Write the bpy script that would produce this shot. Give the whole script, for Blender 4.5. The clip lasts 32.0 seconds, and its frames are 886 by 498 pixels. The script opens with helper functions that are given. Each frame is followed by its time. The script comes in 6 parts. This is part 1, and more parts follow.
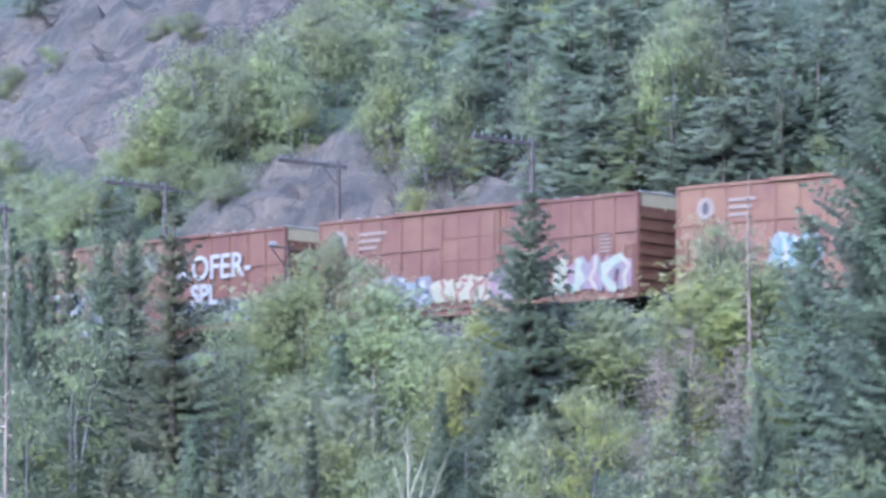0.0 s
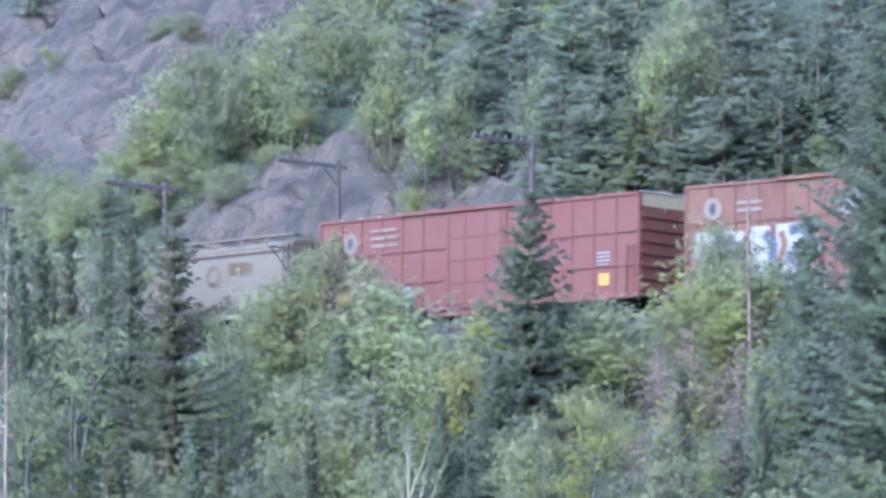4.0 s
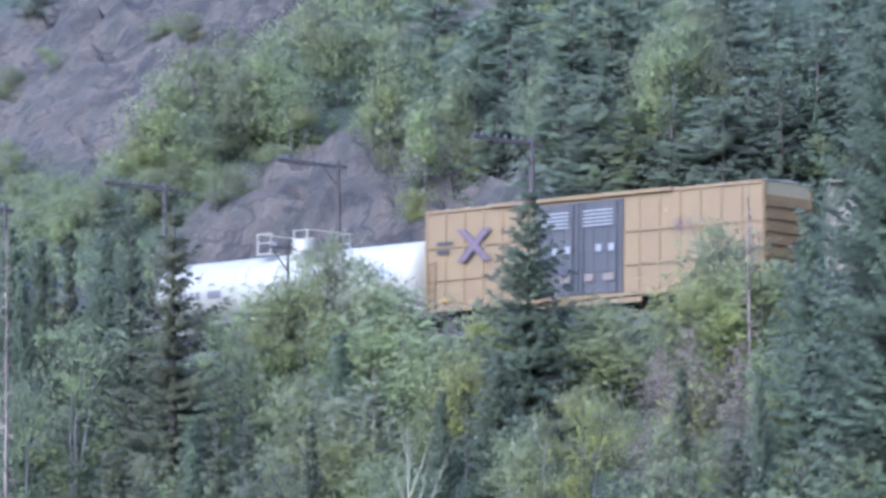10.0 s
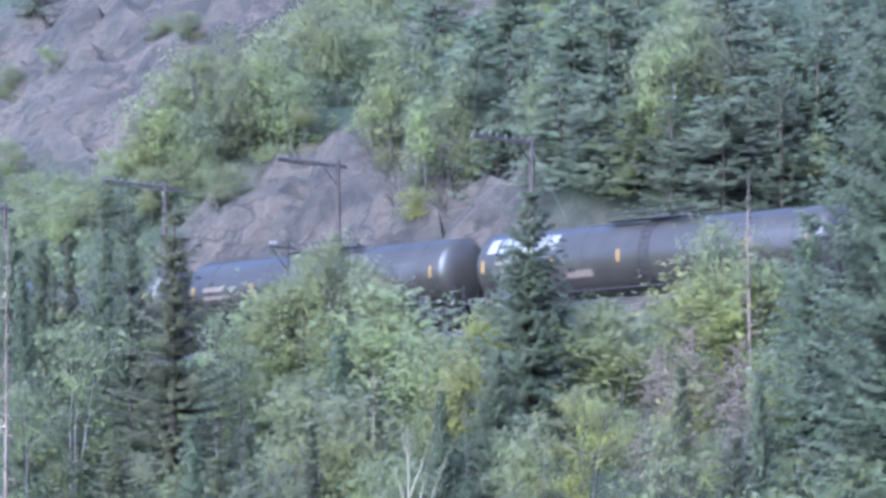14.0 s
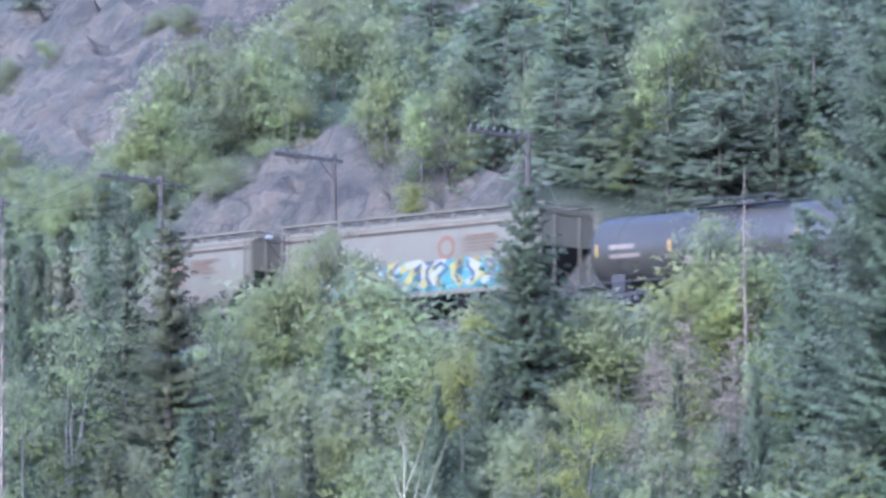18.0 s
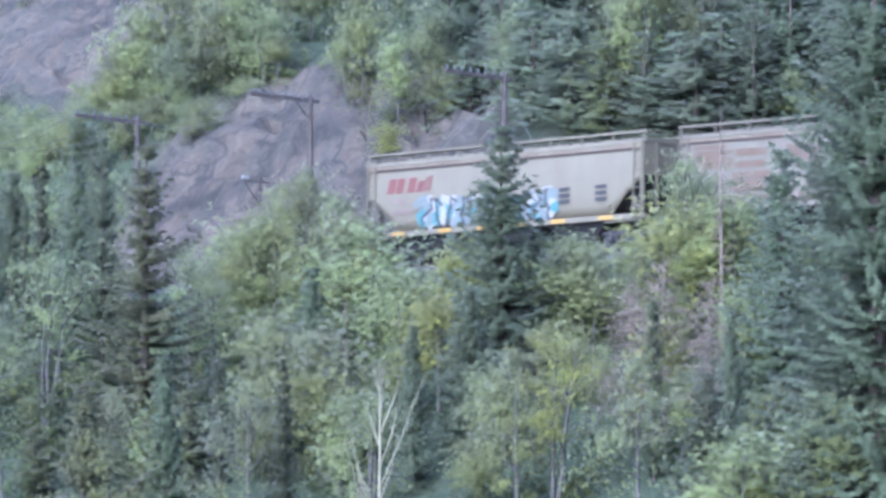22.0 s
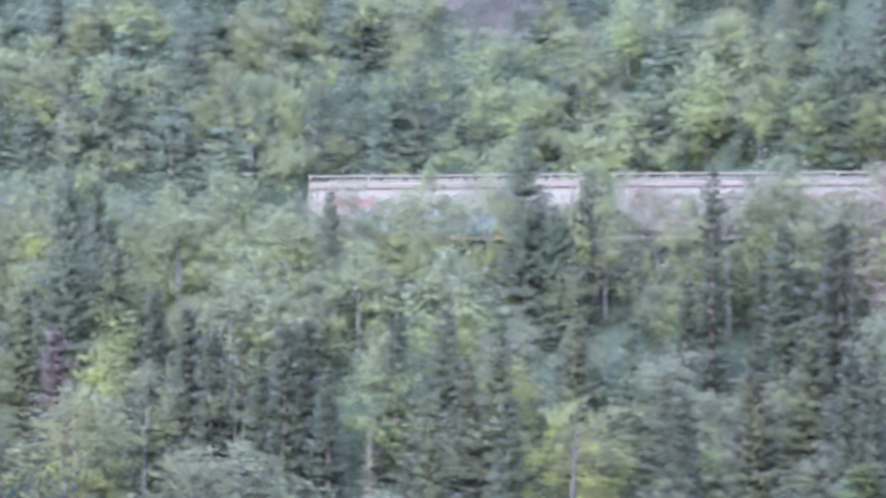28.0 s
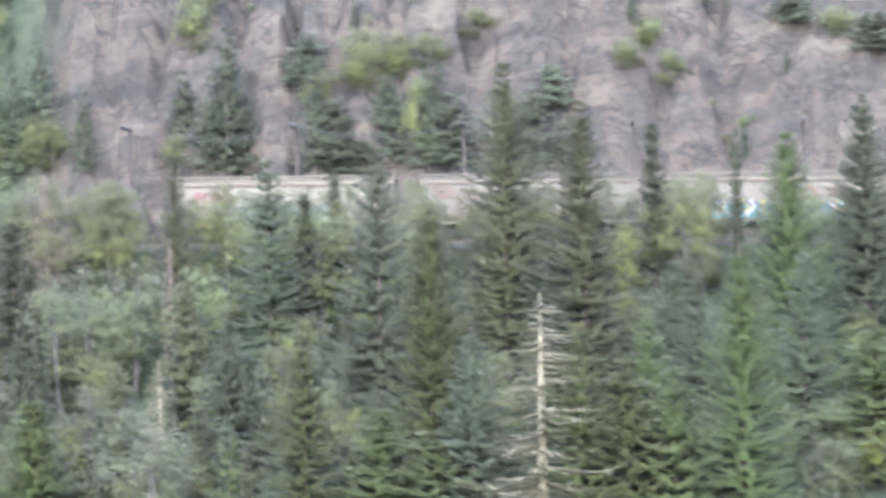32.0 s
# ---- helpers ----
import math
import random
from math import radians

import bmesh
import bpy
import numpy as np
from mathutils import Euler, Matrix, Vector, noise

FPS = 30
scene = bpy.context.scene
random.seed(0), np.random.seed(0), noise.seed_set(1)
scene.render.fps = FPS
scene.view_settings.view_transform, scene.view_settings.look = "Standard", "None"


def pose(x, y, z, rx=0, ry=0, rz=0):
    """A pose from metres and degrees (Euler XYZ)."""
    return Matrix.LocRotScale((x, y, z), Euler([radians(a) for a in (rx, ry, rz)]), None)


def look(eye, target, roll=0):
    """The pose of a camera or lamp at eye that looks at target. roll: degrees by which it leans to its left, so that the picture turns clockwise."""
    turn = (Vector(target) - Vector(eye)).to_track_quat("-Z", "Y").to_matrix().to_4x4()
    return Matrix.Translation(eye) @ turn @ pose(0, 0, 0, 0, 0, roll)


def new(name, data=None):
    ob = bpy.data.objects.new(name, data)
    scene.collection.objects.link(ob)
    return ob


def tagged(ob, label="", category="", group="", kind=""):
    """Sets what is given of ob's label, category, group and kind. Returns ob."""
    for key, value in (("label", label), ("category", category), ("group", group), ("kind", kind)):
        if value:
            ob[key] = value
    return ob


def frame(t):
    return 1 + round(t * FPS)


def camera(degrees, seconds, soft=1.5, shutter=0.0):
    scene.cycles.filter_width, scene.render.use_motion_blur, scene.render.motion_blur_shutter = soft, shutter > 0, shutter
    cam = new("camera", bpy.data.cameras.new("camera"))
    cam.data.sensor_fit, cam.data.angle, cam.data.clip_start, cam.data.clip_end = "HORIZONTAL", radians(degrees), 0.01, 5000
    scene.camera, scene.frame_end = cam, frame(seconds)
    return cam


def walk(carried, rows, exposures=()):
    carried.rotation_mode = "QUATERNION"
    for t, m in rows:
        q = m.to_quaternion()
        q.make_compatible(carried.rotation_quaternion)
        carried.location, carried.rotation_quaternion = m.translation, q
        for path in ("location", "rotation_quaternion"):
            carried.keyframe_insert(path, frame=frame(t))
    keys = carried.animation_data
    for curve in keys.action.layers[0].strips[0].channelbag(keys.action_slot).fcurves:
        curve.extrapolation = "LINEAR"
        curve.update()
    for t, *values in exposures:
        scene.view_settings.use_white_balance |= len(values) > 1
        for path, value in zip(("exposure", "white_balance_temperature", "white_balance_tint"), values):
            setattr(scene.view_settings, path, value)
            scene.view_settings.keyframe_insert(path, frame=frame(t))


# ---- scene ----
# The lens and the way of the camera: it stands still beside the valley, then
# swings to the right and draws back while the train runs out of sight.
cam = camera(9.957, 32.0, soft=3.0, shutter=0.5)


def stand(turn, tilt, lean, x, y):
    """Camera pose at x, y: turned right and tilted up by degrees."""
    a, b = radians(turn), radians(tilt)
    eye = Vector((x, y, 0.0))
    way = Vector((math.cos(b) * math.sin(a), math.cos(b) * math.cos(a), math.sin(b)))
    return look(eye, eye + way * 100, lean)


PATH = [
    (0.0, 0.000, 6.800, -0.00, 0.00, 0.00),
    (9.0, 0.001, 6.802, -0.08, 0.00, 0.00),
    (12.0, 0.002, 6.801, -0.09, 0.00, 0.00),
    (12.5, 0.002, 6.801, -0.09, 0.00, 0.00),
    (13.0, 0.007, 6.803, -0.12, 0.00, 0.00),
    (13.5, 0.016, 6.790, -0.04, 0.00, 0.00),
    (14.0, 0.002, 6.793, -0.10, 0.00, 0.00),
    (14.5, 0.003, 6.782, -0.08, 0.00, 0.00),
    (16.5, 0.021, 6.704, -0.09, 0.00, 0.00),
    (17.0, 0.036, 6.702, -0.03, 0.00, 0.00),
    (17.5, 0.045, 6.615, -0.03, 0.00, 0.00),
    (18.0, 0.046, 6.729, -0.04, 0.00, 0.00),
    (18.5, 0.073, 6.790, 0.06, 0.00, 0.00),
    (19.0, 0.103, 6.772, 0.05, 0.00, 0.00),
    (19.5, 0.131, 6.737, 0.02, 0.00, 0.00),
    (20.0, 0.132, 6.730, 0.07, 0.00, 0.00),
    (20.5, 0.149, 6.729, 0.11, 0.00, 0.00),
    (21.0, 0.253, 6.710, 0.16, 0.00, 0.00),
    (21.5, 0.340, 6.666, 0.15, 0.00, 0.00),
    (22.0, 0.316, 6.059, 0.06, 0.00, 0.00),
    (22.5, 0.314, 6.075, 0.17, 0.00, 0.00),
    (23.0, 0.463, 6.193, 0.17, 0.00, 0.00),
    (23.5, 1.753, 6.117, 0.32, 0.10, -11.14),
    (24.0, 3.603, 5.804, 0.24, 0.07, -20.31),
    (24.5, 5.616, 5.517, 0.07, -1.38, -29.31),
    (25.0, 7.136, 5.604, 0.06, -2.62, -38.06),
    (25.5, 8.178, 5.393, -0.05, -4.46, -47.75),
    (27.5, 13.852, 4.516, 0.25, -16.83, -84.13),
    (28.0, 15.184, 4.484, 0.31, -19.60, -94.54),
    (28.5, 16.215, 4.283, 0.09, -21.10, -104.97),
    (29.0, 17.644, 4.221, -0.24, -24.35, -116.88),
    (29.5, 18.761, 4.086, -0.26, -27.97, -128.09),
    (30.0, 19.978, 3.816, -0.13, -32.22, -139.55),
    (30.5, 21.313, 3.507, -0.43, -36.79, -150.66),
    (31.0, 22.188, 3.336, -0.41, -41.01, -162.60),
    (31.5, 23.100, 3.273, -0.48, -45.82, -174.88),
    (32.0, 24.479, 3.023, -1.43, -52.87, -188.18),
]
walk(cam, [(t, stand(*row)) for t, *row in PATH],
     exposures=[(t, 2.13 + d, kelvin, tint) for t, d, kelvin, tint in (
         (0.0, 0.0, 4450, 20), (8.6, 0.0, 4450, 20), (9.3, -0.12, 4450, 20), (10.2, -0.4, 4450, 20), (11.2, -0.5, 4450, 20), (12.6, -0.5, 4450, 20), (13.4, -0.25, 4450, 20),
         (14.2, 0.05, 4450, 20), (21.0, 0.0, 4450, 20), (22.5, 0.0, 4450, 20), (24.0, 0.22, 4540, 25), (25.5, 0.25, 4540, 26), (27.5, 0.28, 4600, 27), (30.0, 0.32, 4780, 22), (31.0, 0.34, 4900, 18), (32.0, 0.34, 5080, 17))])

# ---- world and sun: a hazy, overcast summer day ----
world = bpy.data.worlds.new("sky")
scene.world = world
world.use_nodes = True
wn = world.node_tree.nodes
sky = wn.new("ShaderNodeTexSky")
sky.sky_type = "NISHITA"
sky.sun_disc = False
sky.sun_elevation, sky.sun_rotation = radians(34), radians(210.3)
sky.air_density, sky.dust_density, sky.ozone_density = 1.0, 4.0, 1.5
wn["Background"].inputs["Strength"].default_value = 0.10
world.node_tree.links.new(sky.outputs["Color"], wn["Background"].inputs["Color"])

sun = new("sun", bpy.data.lights.new("sun", "SUN"))
sun.data.energy, sun.data.angle, sun.data.color = 1.4, radians(65), (1.0, 0.96, 0.9)
sun.matrix_world = look((-62, -106, 84), (0, 0, 0))

# ---- materials ----
def mat(name, rough=0.8, metal=0.0):
    m = bpy.data.materials.new(name)
    m.use_nodes = True
    b = m.node_tree.nodes["Principled BSDF"]
    b.inputs["Roughness"].default_value = rough
    b.inputs["Metallic"].default_value = metal
    return m, m.node_tree, b


def node(tree, kind, **values):
    n = tree.nodes.new(kind)
    for key, value in values.items():
        n.inputs[key].default_value = value
    return n


def ramp(tree, source, stops):
    r = tree.nodes.new("ShaderNodeValToRGB")
    while len(r.color_ramp.elements) < len(stops):
        r.color_ramp.elements.new(0.5)
    for e, (at, colour) in zip(r.color_ramp.elements, stops):
        e.position, e.color = at, (*colour, 1)
    tree.links.new(source, r.inputs["Fac"])
    return r.outputs["Color"]


def blend(tree, fac, a, b, how="MIX"):
    n = tree.nodes.new("ShaderNodeMix")
    n.data_type, n.blend_type = "RGBA", how
    for value, slot in ((fac, n.inputs[0]), (a, n.inputs[6]), (b, n.inputs[7])):
        if isinstance(value, bpy.types.NodeSocket):
            tree.links.new(value, slot)
        elif isinstance(value, (int, float)):
            slot.default_value = value
        else:
            slot.default_value = (*value, 1)
    return n.outputs[2]


def spots(tree, scale, detail=4.0, rough=0.6, stretch=None):
    """Noise over the object's own space."""
    co = tree.nodes.new("ShaderNodeTexCoord")
    n = node(tree, "ShaderNodeTexNoise", Scale=scale, Detail=detail, Roughness=rough)
    if stretch:
        mp = tree.nodes.new("ShaderNodeMapping")
        mp.inputs["Scale"].default_value = stretch
        tree.links.new(co.outputs["Object"], mp.inputs["Vector"])
        tree.links.new(mp.outputs["Vector"], n.inputs["Vector"])
    else:
        tree.links.new(co.outputs["Object"], n.inputs["Vector"])
    return n.outputs["Fac"]


def bump(tree, bsdf, height, strength=0.4, distance=0.05):
    n = node(tree, "ShaderNodeBump", Strength=strength, Distance=distance)
    tree.links.new(height, n.inputs["Height"])
    tree.links.new(n.outputs["Normal"], bsdf.inputs["Normal"])


def leaf_material(name, dark, light, through_light=0.35, open_share=0.07):
    """Foliage: leaf by leaf and tree by tree a little different, lit through."""
    m, tree, b = mat(name, 0.85)
    geo = tree.nodes.new("ShaderNodeNewGeometry")
    info = tree.nodes.new("ShaderNodeObjectInfo")
    c = ramp(tree, geo.outputs["Random Per Island"], [(0.0, dark), (0.55, [0.5 * (p + q) for p, q in zip(dark, light)]), (1.0, light)])
    hs = node(tree, "ShaderNodeHueSaturation", Saturation=1.0)
    rng = tree.nodes.new("ShaderNodeMapRange")
    rng.inputs["To Min"].default_value, rng.inputs["To Max"].default_value = 0.78, 1.20
    tree.links.new(info.outputs["Random"], rng.inputs["Value"])
    tree.links.new(rng.outputs["Result"], hs.inputs["Value"])
    wob = tree.nodes.new("ShaderNodeMath")
    wob.operation = "MULTIPLY_ADD"
    wob.inputs[1].default_value, wob.inputs[2].default_value = 0.03, 0.485
    tree.links.new(info.outputs["Random"], wob.inputs[0])
    tree.links.new(wob.outputs[0], hs.inputs["Hue"])
    tree.links.new(c, hs.inputs["Color"])
    tree.links.new(hs.outputs["Color"], b.inputs["Base Color"])
    b.inputs["Specular IOR Level"].default_value = 0.15
    way = tree.nodes.new("ShaderNodeAttribute")
    way.attribute_name = "facing"
    turn = tree.nodes.new("ShaderNodeVectorTransform")
    turn.vector_type, turn.convert_from, turn.convert_to = "NORMAL", "OBJECT", "WORLD"
    tree.links.new(way.outputs["Vector"], turn.inputs[0])
    soft = tree.nodes.new("ShaderNodeVectorMath")
    soft.operation = "MULTIPLY_ADD"
    soft.inputs[1].default_value = (0.12, 0.12, 0.12)
    unit = tree.nodes.new("ShaderNodeVectorMath")
    unit.operation = "NORMALIZE"
    tree.links.new(turn.outputs[0], unit.inputs[0])
    tree.links.new(geo.outputs["Normal"], soft.inputs[0])
    tree.links.new(unit.outputs[0], soft.inputs[2])
    last = tree.nodes.new("ShaderNodeVectorMath")
    last.operation = "NORMALIZE"
    tree.links.new(soft.outputs[0], last.inputs[0])
    tree.links.new(last.outputs[0], b.inputs["Normal"])
    b.inputs["Sheen Weight"].default_value = 0.3
    b.inputs["Sheen Roughness"].default_value = 0.6
    t = tree.nodes.new("ShaderNodeBsdfTranslucent")
    tree.links.new(hs.outputs["Color"], t.inputs["Color"])
    mix = node(tree, "ShaderNodeMixShader", Fac=through_light)
    tree.links.new(b.outputs[0], mix.inputs[1])
    tree.links.new(t.outputs[0], mix.inputs[2])
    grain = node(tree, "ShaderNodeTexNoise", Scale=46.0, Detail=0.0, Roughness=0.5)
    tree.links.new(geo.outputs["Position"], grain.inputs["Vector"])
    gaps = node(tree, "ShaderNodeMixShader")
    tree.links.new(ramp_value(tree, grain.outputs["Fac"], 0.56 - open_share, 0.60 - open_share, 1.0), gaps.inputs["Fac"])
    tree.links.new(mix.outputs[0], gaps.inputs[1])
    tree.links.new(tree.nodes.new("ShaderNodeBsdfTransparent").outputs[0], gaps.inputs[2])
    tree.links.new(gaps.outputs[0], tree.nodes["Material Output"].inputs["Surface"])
    return m


def paint(name, colour, dirt=(0.09, 0.06, 0.045), amount=0.5, rough=0.55, streak=True):
    """Weathered railway paint with dust, stains and rain streaks."""
    m, tree, b = mat(name, rough)
    n1 = spots(tree, 0.55, 6.0, 0.65)
    n2 = spots(tree, 1.6, 5.0, 0.7, (0.9, 0.9, 0.10) if streak else None)
    c = blend(tree, ramp_value(tree, n1, 0.40, 0.68, amount), colour, dirt)
    c = blend(tree, ramp_value(tree, n2, 0.45, 0.68, amount), c, [0.6 * d + 0.4 * k for d, k in zip(dirt, colour)])
    tree.links.new(c, b.inputs["Base Color"])
    bump(tree, b, spots(tree, 7.0, 3.0), 0.15, 0.01)
    return m


def ramp_value(tree, source, low, high, top):
    n = tree.nodes.new("ShaderNodeMapRange")
    n.inputs["From Min"].default_value, n.inputs["From Max"].default_value = low, high
    n.inputs["To Min"].default_value, n.inputs["To Max"].default_value = 0.0, top
    tree.links.new(source, n.inputs["Value"])
    return n.outputs["Result"]


def plain(name, colour, rough=0.6, metal=0.0, vary=0.25, scale=3.0):
    m, tree, b = mat(name, rough, metal)
    c = blend(tree, spots(tree, scale, 5.0), [k * (1 - vary) for k in colour], [min(1, k * (1 + vary)) for k in colour])
    tree.links.new(c, b.inputs["Base Color"])
    return m


def ground_material():
    """Bare rock where it is steep, moss, grass and litter where it is not."""
    m, tree, b = mat("hillside", 0.92)
    co = tree.nodes.new("ShaderNodeTexCoord")
    geo = tree.nodes.new("ShaderNodeNewGeometry")
    sep = tree.nodes.new("ShaderNodeSeparateXYZ")
    tree.links.new(geo.outputs["True Normal"], sep.inputs["Vector"])
    n_big = spots(tree, 0.12, 6.0, 0.6)
    n_fine = spots(tree, 1.0, 9.0, 0.78)
    warp = node(tree, "ShaderNodeTexNoise", Scale=0.4, Detail=5.0)
    tree.links.new(co.outputs["Object"], warp.inputs["Vector"])
    bent = tree.nodes.new("ShaderNodeVectorMath")
    bent.operation = "MULTIPLY_ADD"
    bent.inputs[1].default_value = (2.5, 2.5, 2.5)
    tree.links.new(warp.outputs["Color"], bent.inputs[0])
    tree.links.new(co.outputs["Object"], bent.inputs[2])
    lines = []
    for size, shape in ((0.22, (1.0, 1.0, 1.7)), (0.6, (0.8, 0.8, 2.2))):
        fit = tree.nodes.new("ShaderNodeMapping")
        fit.inputs["Scale"].default_value = shape
        tree.links.new(bent.outputs[0], fit.inputs["Vector"])
        n = node(tree, "ShaderNodeTexNoise", Scale=size, Detail=3.0, Roughness=0.5)
        tree.links.new(fit.outputs["Vector"], n.inputs["Vector"])
        off = tree.nodes.new("ShaderNodeMath")
        off.operation = "SUBTRACT"
        off.inputs[1].default_value = 0.5
        tree.links.new(n.outputs["Fac"], off.inputs[0])
        size_of = tree.nodes.new("ShaderNodeMath")
        size_of.operation = "ABSOLUTE"
        tree.links.new(off.outputs[0], size_of.inputs[0])
        lines.append(size_of.outputs[0])
    rock = ramp(tree, n_fine, [(0.32, (0.034, 0.032, 0.027)), (0.5, (0.098, 0.092, 0.074)), (0.70, (0.182, 0.166, 0.128))])
    rust = ramp(tree, n_big, [(0.45, (0.088, 0.081, 0.068)), (0.7, (0.128, 0.098, 0.082))])
    bands = ramp(tree, spots(tree, 0.42, 6.0, 0.65, (1, 1, 0.5)), [(0.36, (0.030, 0.028, 0.027)), (0.46, (0.090, 0.084, 0.078)), (0.56, (0.150, 0.110, 0.086)), (0.68, (0.20, 0.172, 0.142))])
    rock = blend(tree, 0.25, rock, rust)
    rock = blend(tree, 0.42, rock, bands)
    for line, width, depth in ((lines[0], 0.026, 0.75), (lines[1], 0.018, 0.5)):
        rock = blend(tree, ramp_value(tree, line, width, 0.0, depth), rock, (0.030, 0.029, 0.031))
    dip = tree.nodes.new("ShaderNodeVectorMath")
    dip.operation = "DOT_PRODUCT"
    dip.inputs[1].default_value = (-0.15, 0.23, 0.96)
    tree.links.new(bent.outputs[0], dip.inputs[0])
    split = tree.nodes.new("ShaderNodeSeparateXYZ")
    tree.links.new(co.outputs["Object"], split.inputs[0])
    bed = tree.nodes.new("ShaderNodeCombineXYZ")
    for k, factor in ((0, 0.22), (1, 0.22)):
        scaled = tree.nodes.new("ShaderNodeMath")
        scaled.operation = "MULTIPLY"
        scaled.inputs[1].default_value = factor
        tree.links.new(split.outputs[k], scaled.inputs[0])
        tree.links.new(scaled.outputs[0], bed.inputs[k])
    tree.links.new(dip.outputs["Value"], bed.inputs[2])
    strata = node(tree, "ShaderNodeTexNoise", Scale=0.42, Detail=5.0, Roughness=0.6)
    tree.links.new(bed.outputs[0], strata.inputs["Vector"])
    rock = blend(tree, ramp_value(tree, strata.outputs["Fac"], 0.50, 0.36, 0.75), rock, (0.040, 0.038, 0.036))
    rock = blend(tree, ramp_value(tree, strata.outputs["Fac"], 0.56, 0.68, 0.6), rock, (0.19, 0.165, 0.130))
    rock = blend(tree, 1.0, rock, (0.90, 0.87, 0.80), "MULTIPLY")
    moss = ramp(tree, n_fine, [(0.3, (0.028, 0.040, 0.020)), (0.55, (0.052, 0.070, 0.032)), (0.8, (0.105, 0.100, 0.056))])
    flat = tree.nodes.new("ShaderNodeMath")
    flat.operation = "MULTIPLY_ADD"
    flat.inputs[1].default_value = 1.1
    tree.links.new(n_big, flat.inputs[0])
    tree.links.new(sep.outputs["Z"], flat.inputs[2])
    bare = tree.nodes.new("ShaderNodeAttribute")
    bare.attribute_name = "bare"
    grown = tree.nodes.new("ShaderNodeMath")
    grown.operation, grown.use_clamp = "SUBTRACT", True
    tree.links.new(ramp_value(tree, flat.outputs[0], 1.42, 1.6, 1.4), grown.inputs[0])
    tree.links.new(bare.outputs["Fac"], grown.inputs[1])
    cover = tree.nodes.new("ShaderNodeMath")
    cover.operation, cover.inputs[0].default_value = "SUBTRACT", 1.0
    tree.links.new(bare.outputs["Fac"], cover.inputs[1])
    green = tree.nodes.new("ShaderNodeMath")
    green.operation = "MAXIMUM"
    tree.links.new(grown.outputs[0], green.inputs[0])
    tree.links.new(cover.outputs[0], green.inputs[1])
    c = blend(tree, green.outputs[0], rock, moss)
    tree.links.new(c, b.inputs["Base Color"])
    h = blend(tree, 0.6, n_fine, lines[0])
    bump(tree, b, h, 1.0, 0.8)
    return m


def bark_material(name, low, high, stripes):
    m, tree, b = mat(name, 0.9)
    c = ramp(tree, spots(tree, 6.0, 5.0, 0.7, (1, 1, stripes)), [(0.35, low), (0.65, high)])
    tree.links.new(c, b.inputs["Base Color"])
    bump(tree, b, spots(tree, 14.0, 4.0, 0.7, (1, 1, 0.3)), 0.5, 0.02)
    return m


HILL = ground_material()
BARK_DARK = bark_material("spruce_bark", (0.05, 0.038, 0.03), (0.14, 0.11, 0.09), 0.4)
BARK_PALE = bark_material("birch_bark", (0.05, 0.045, 0.038), (0.15, 0.138, 0.118), 3.0)
DEAD_WOOD = bark_material("dead_wood", (0.16, 0.14, 0.125), (0.36, 0.32, 0.28), 0.4)
TWIG_GREY = bark_material("grey_twigs", (0.15, 0.118, 0.088), (0.27, 0.215, 0.165), 0.4)
PALE_WOOD = bark_material("bleached_twigs", (0.17, 0.156, 0.098), (0.30, 0.272, 0.178), 0.5)
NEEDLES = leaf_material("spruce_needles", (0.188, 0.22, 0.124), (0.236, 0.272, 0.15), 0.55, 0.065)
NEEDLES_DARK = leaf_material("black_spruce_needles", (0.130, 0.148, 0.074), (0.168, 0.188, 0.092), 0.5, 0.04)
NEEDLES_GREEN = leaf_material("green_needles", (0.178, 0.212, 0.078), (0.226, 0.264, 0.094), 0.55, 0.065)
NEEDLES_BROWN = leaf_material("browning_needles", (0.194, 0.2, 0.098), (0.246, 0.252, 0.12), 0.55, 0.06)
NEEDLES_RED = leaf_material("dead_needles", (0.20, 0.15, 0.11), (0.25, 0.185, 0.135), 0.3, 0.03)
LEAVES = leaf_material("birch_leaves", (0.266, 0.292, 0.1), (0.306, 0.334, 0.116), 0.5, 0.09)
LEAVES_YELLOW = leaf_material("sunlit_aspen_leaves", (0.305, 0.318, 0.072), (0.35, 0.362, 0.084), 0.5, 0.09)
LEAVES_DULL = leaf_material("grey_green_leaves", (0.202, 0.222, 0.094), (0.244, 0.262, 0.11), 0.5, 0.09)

RED = paint("boxcar_red", (0.09, 0.036, 0.023), (0.145, 0.082, 0.042), 0.75)
RED_FADED = paint("faded_boxcar_red", (0.102, 0.042, 0.025), (0.165, 0.094, 0.042), 0.85)
RED_CLEAN = paint("fresh_boxcar_red", (0.116, 0.041, 0.03), (0.118, 0.062, 0.04), 0.55)
YELLOW = paint("boxcar_yellow", (0.205, 0.14, 0.06), (0.15, 0.098, 0.052), 0.45)
HOPPER_GREY = paint("hopper_grey", (0.128, 0.117, 0.08), (0.112, 0.08, 0.058), 0.55)
HOPPER_WHITE = paint("hopper_white", (0.155, 0.137, 0.09), (0.12, 0.098, 0.068), 0.5)
TANK_WHITE = paint("tank_white", (0.37, 0.345, 0.265), (0.28, 0.245, 0.18), 0.3, 0.4)
TANK_BLACK = paint("tank_black", (0.042, 0.038, 0.032), (0.075, 0.066, 0.052), 0.6, 0.3)
RUST = plain("rust", (0.15, 0.085, 0.052), 0.85, vary=0.4)
STEEL_DARK = plain("dark_steel", (0.035, 0.032, 0.032), 0.7)
DOOR_BLACK = paint("door_black", (0.050, 0.048, 0.046), (0.11, 0.098, 0.085), 0.4)
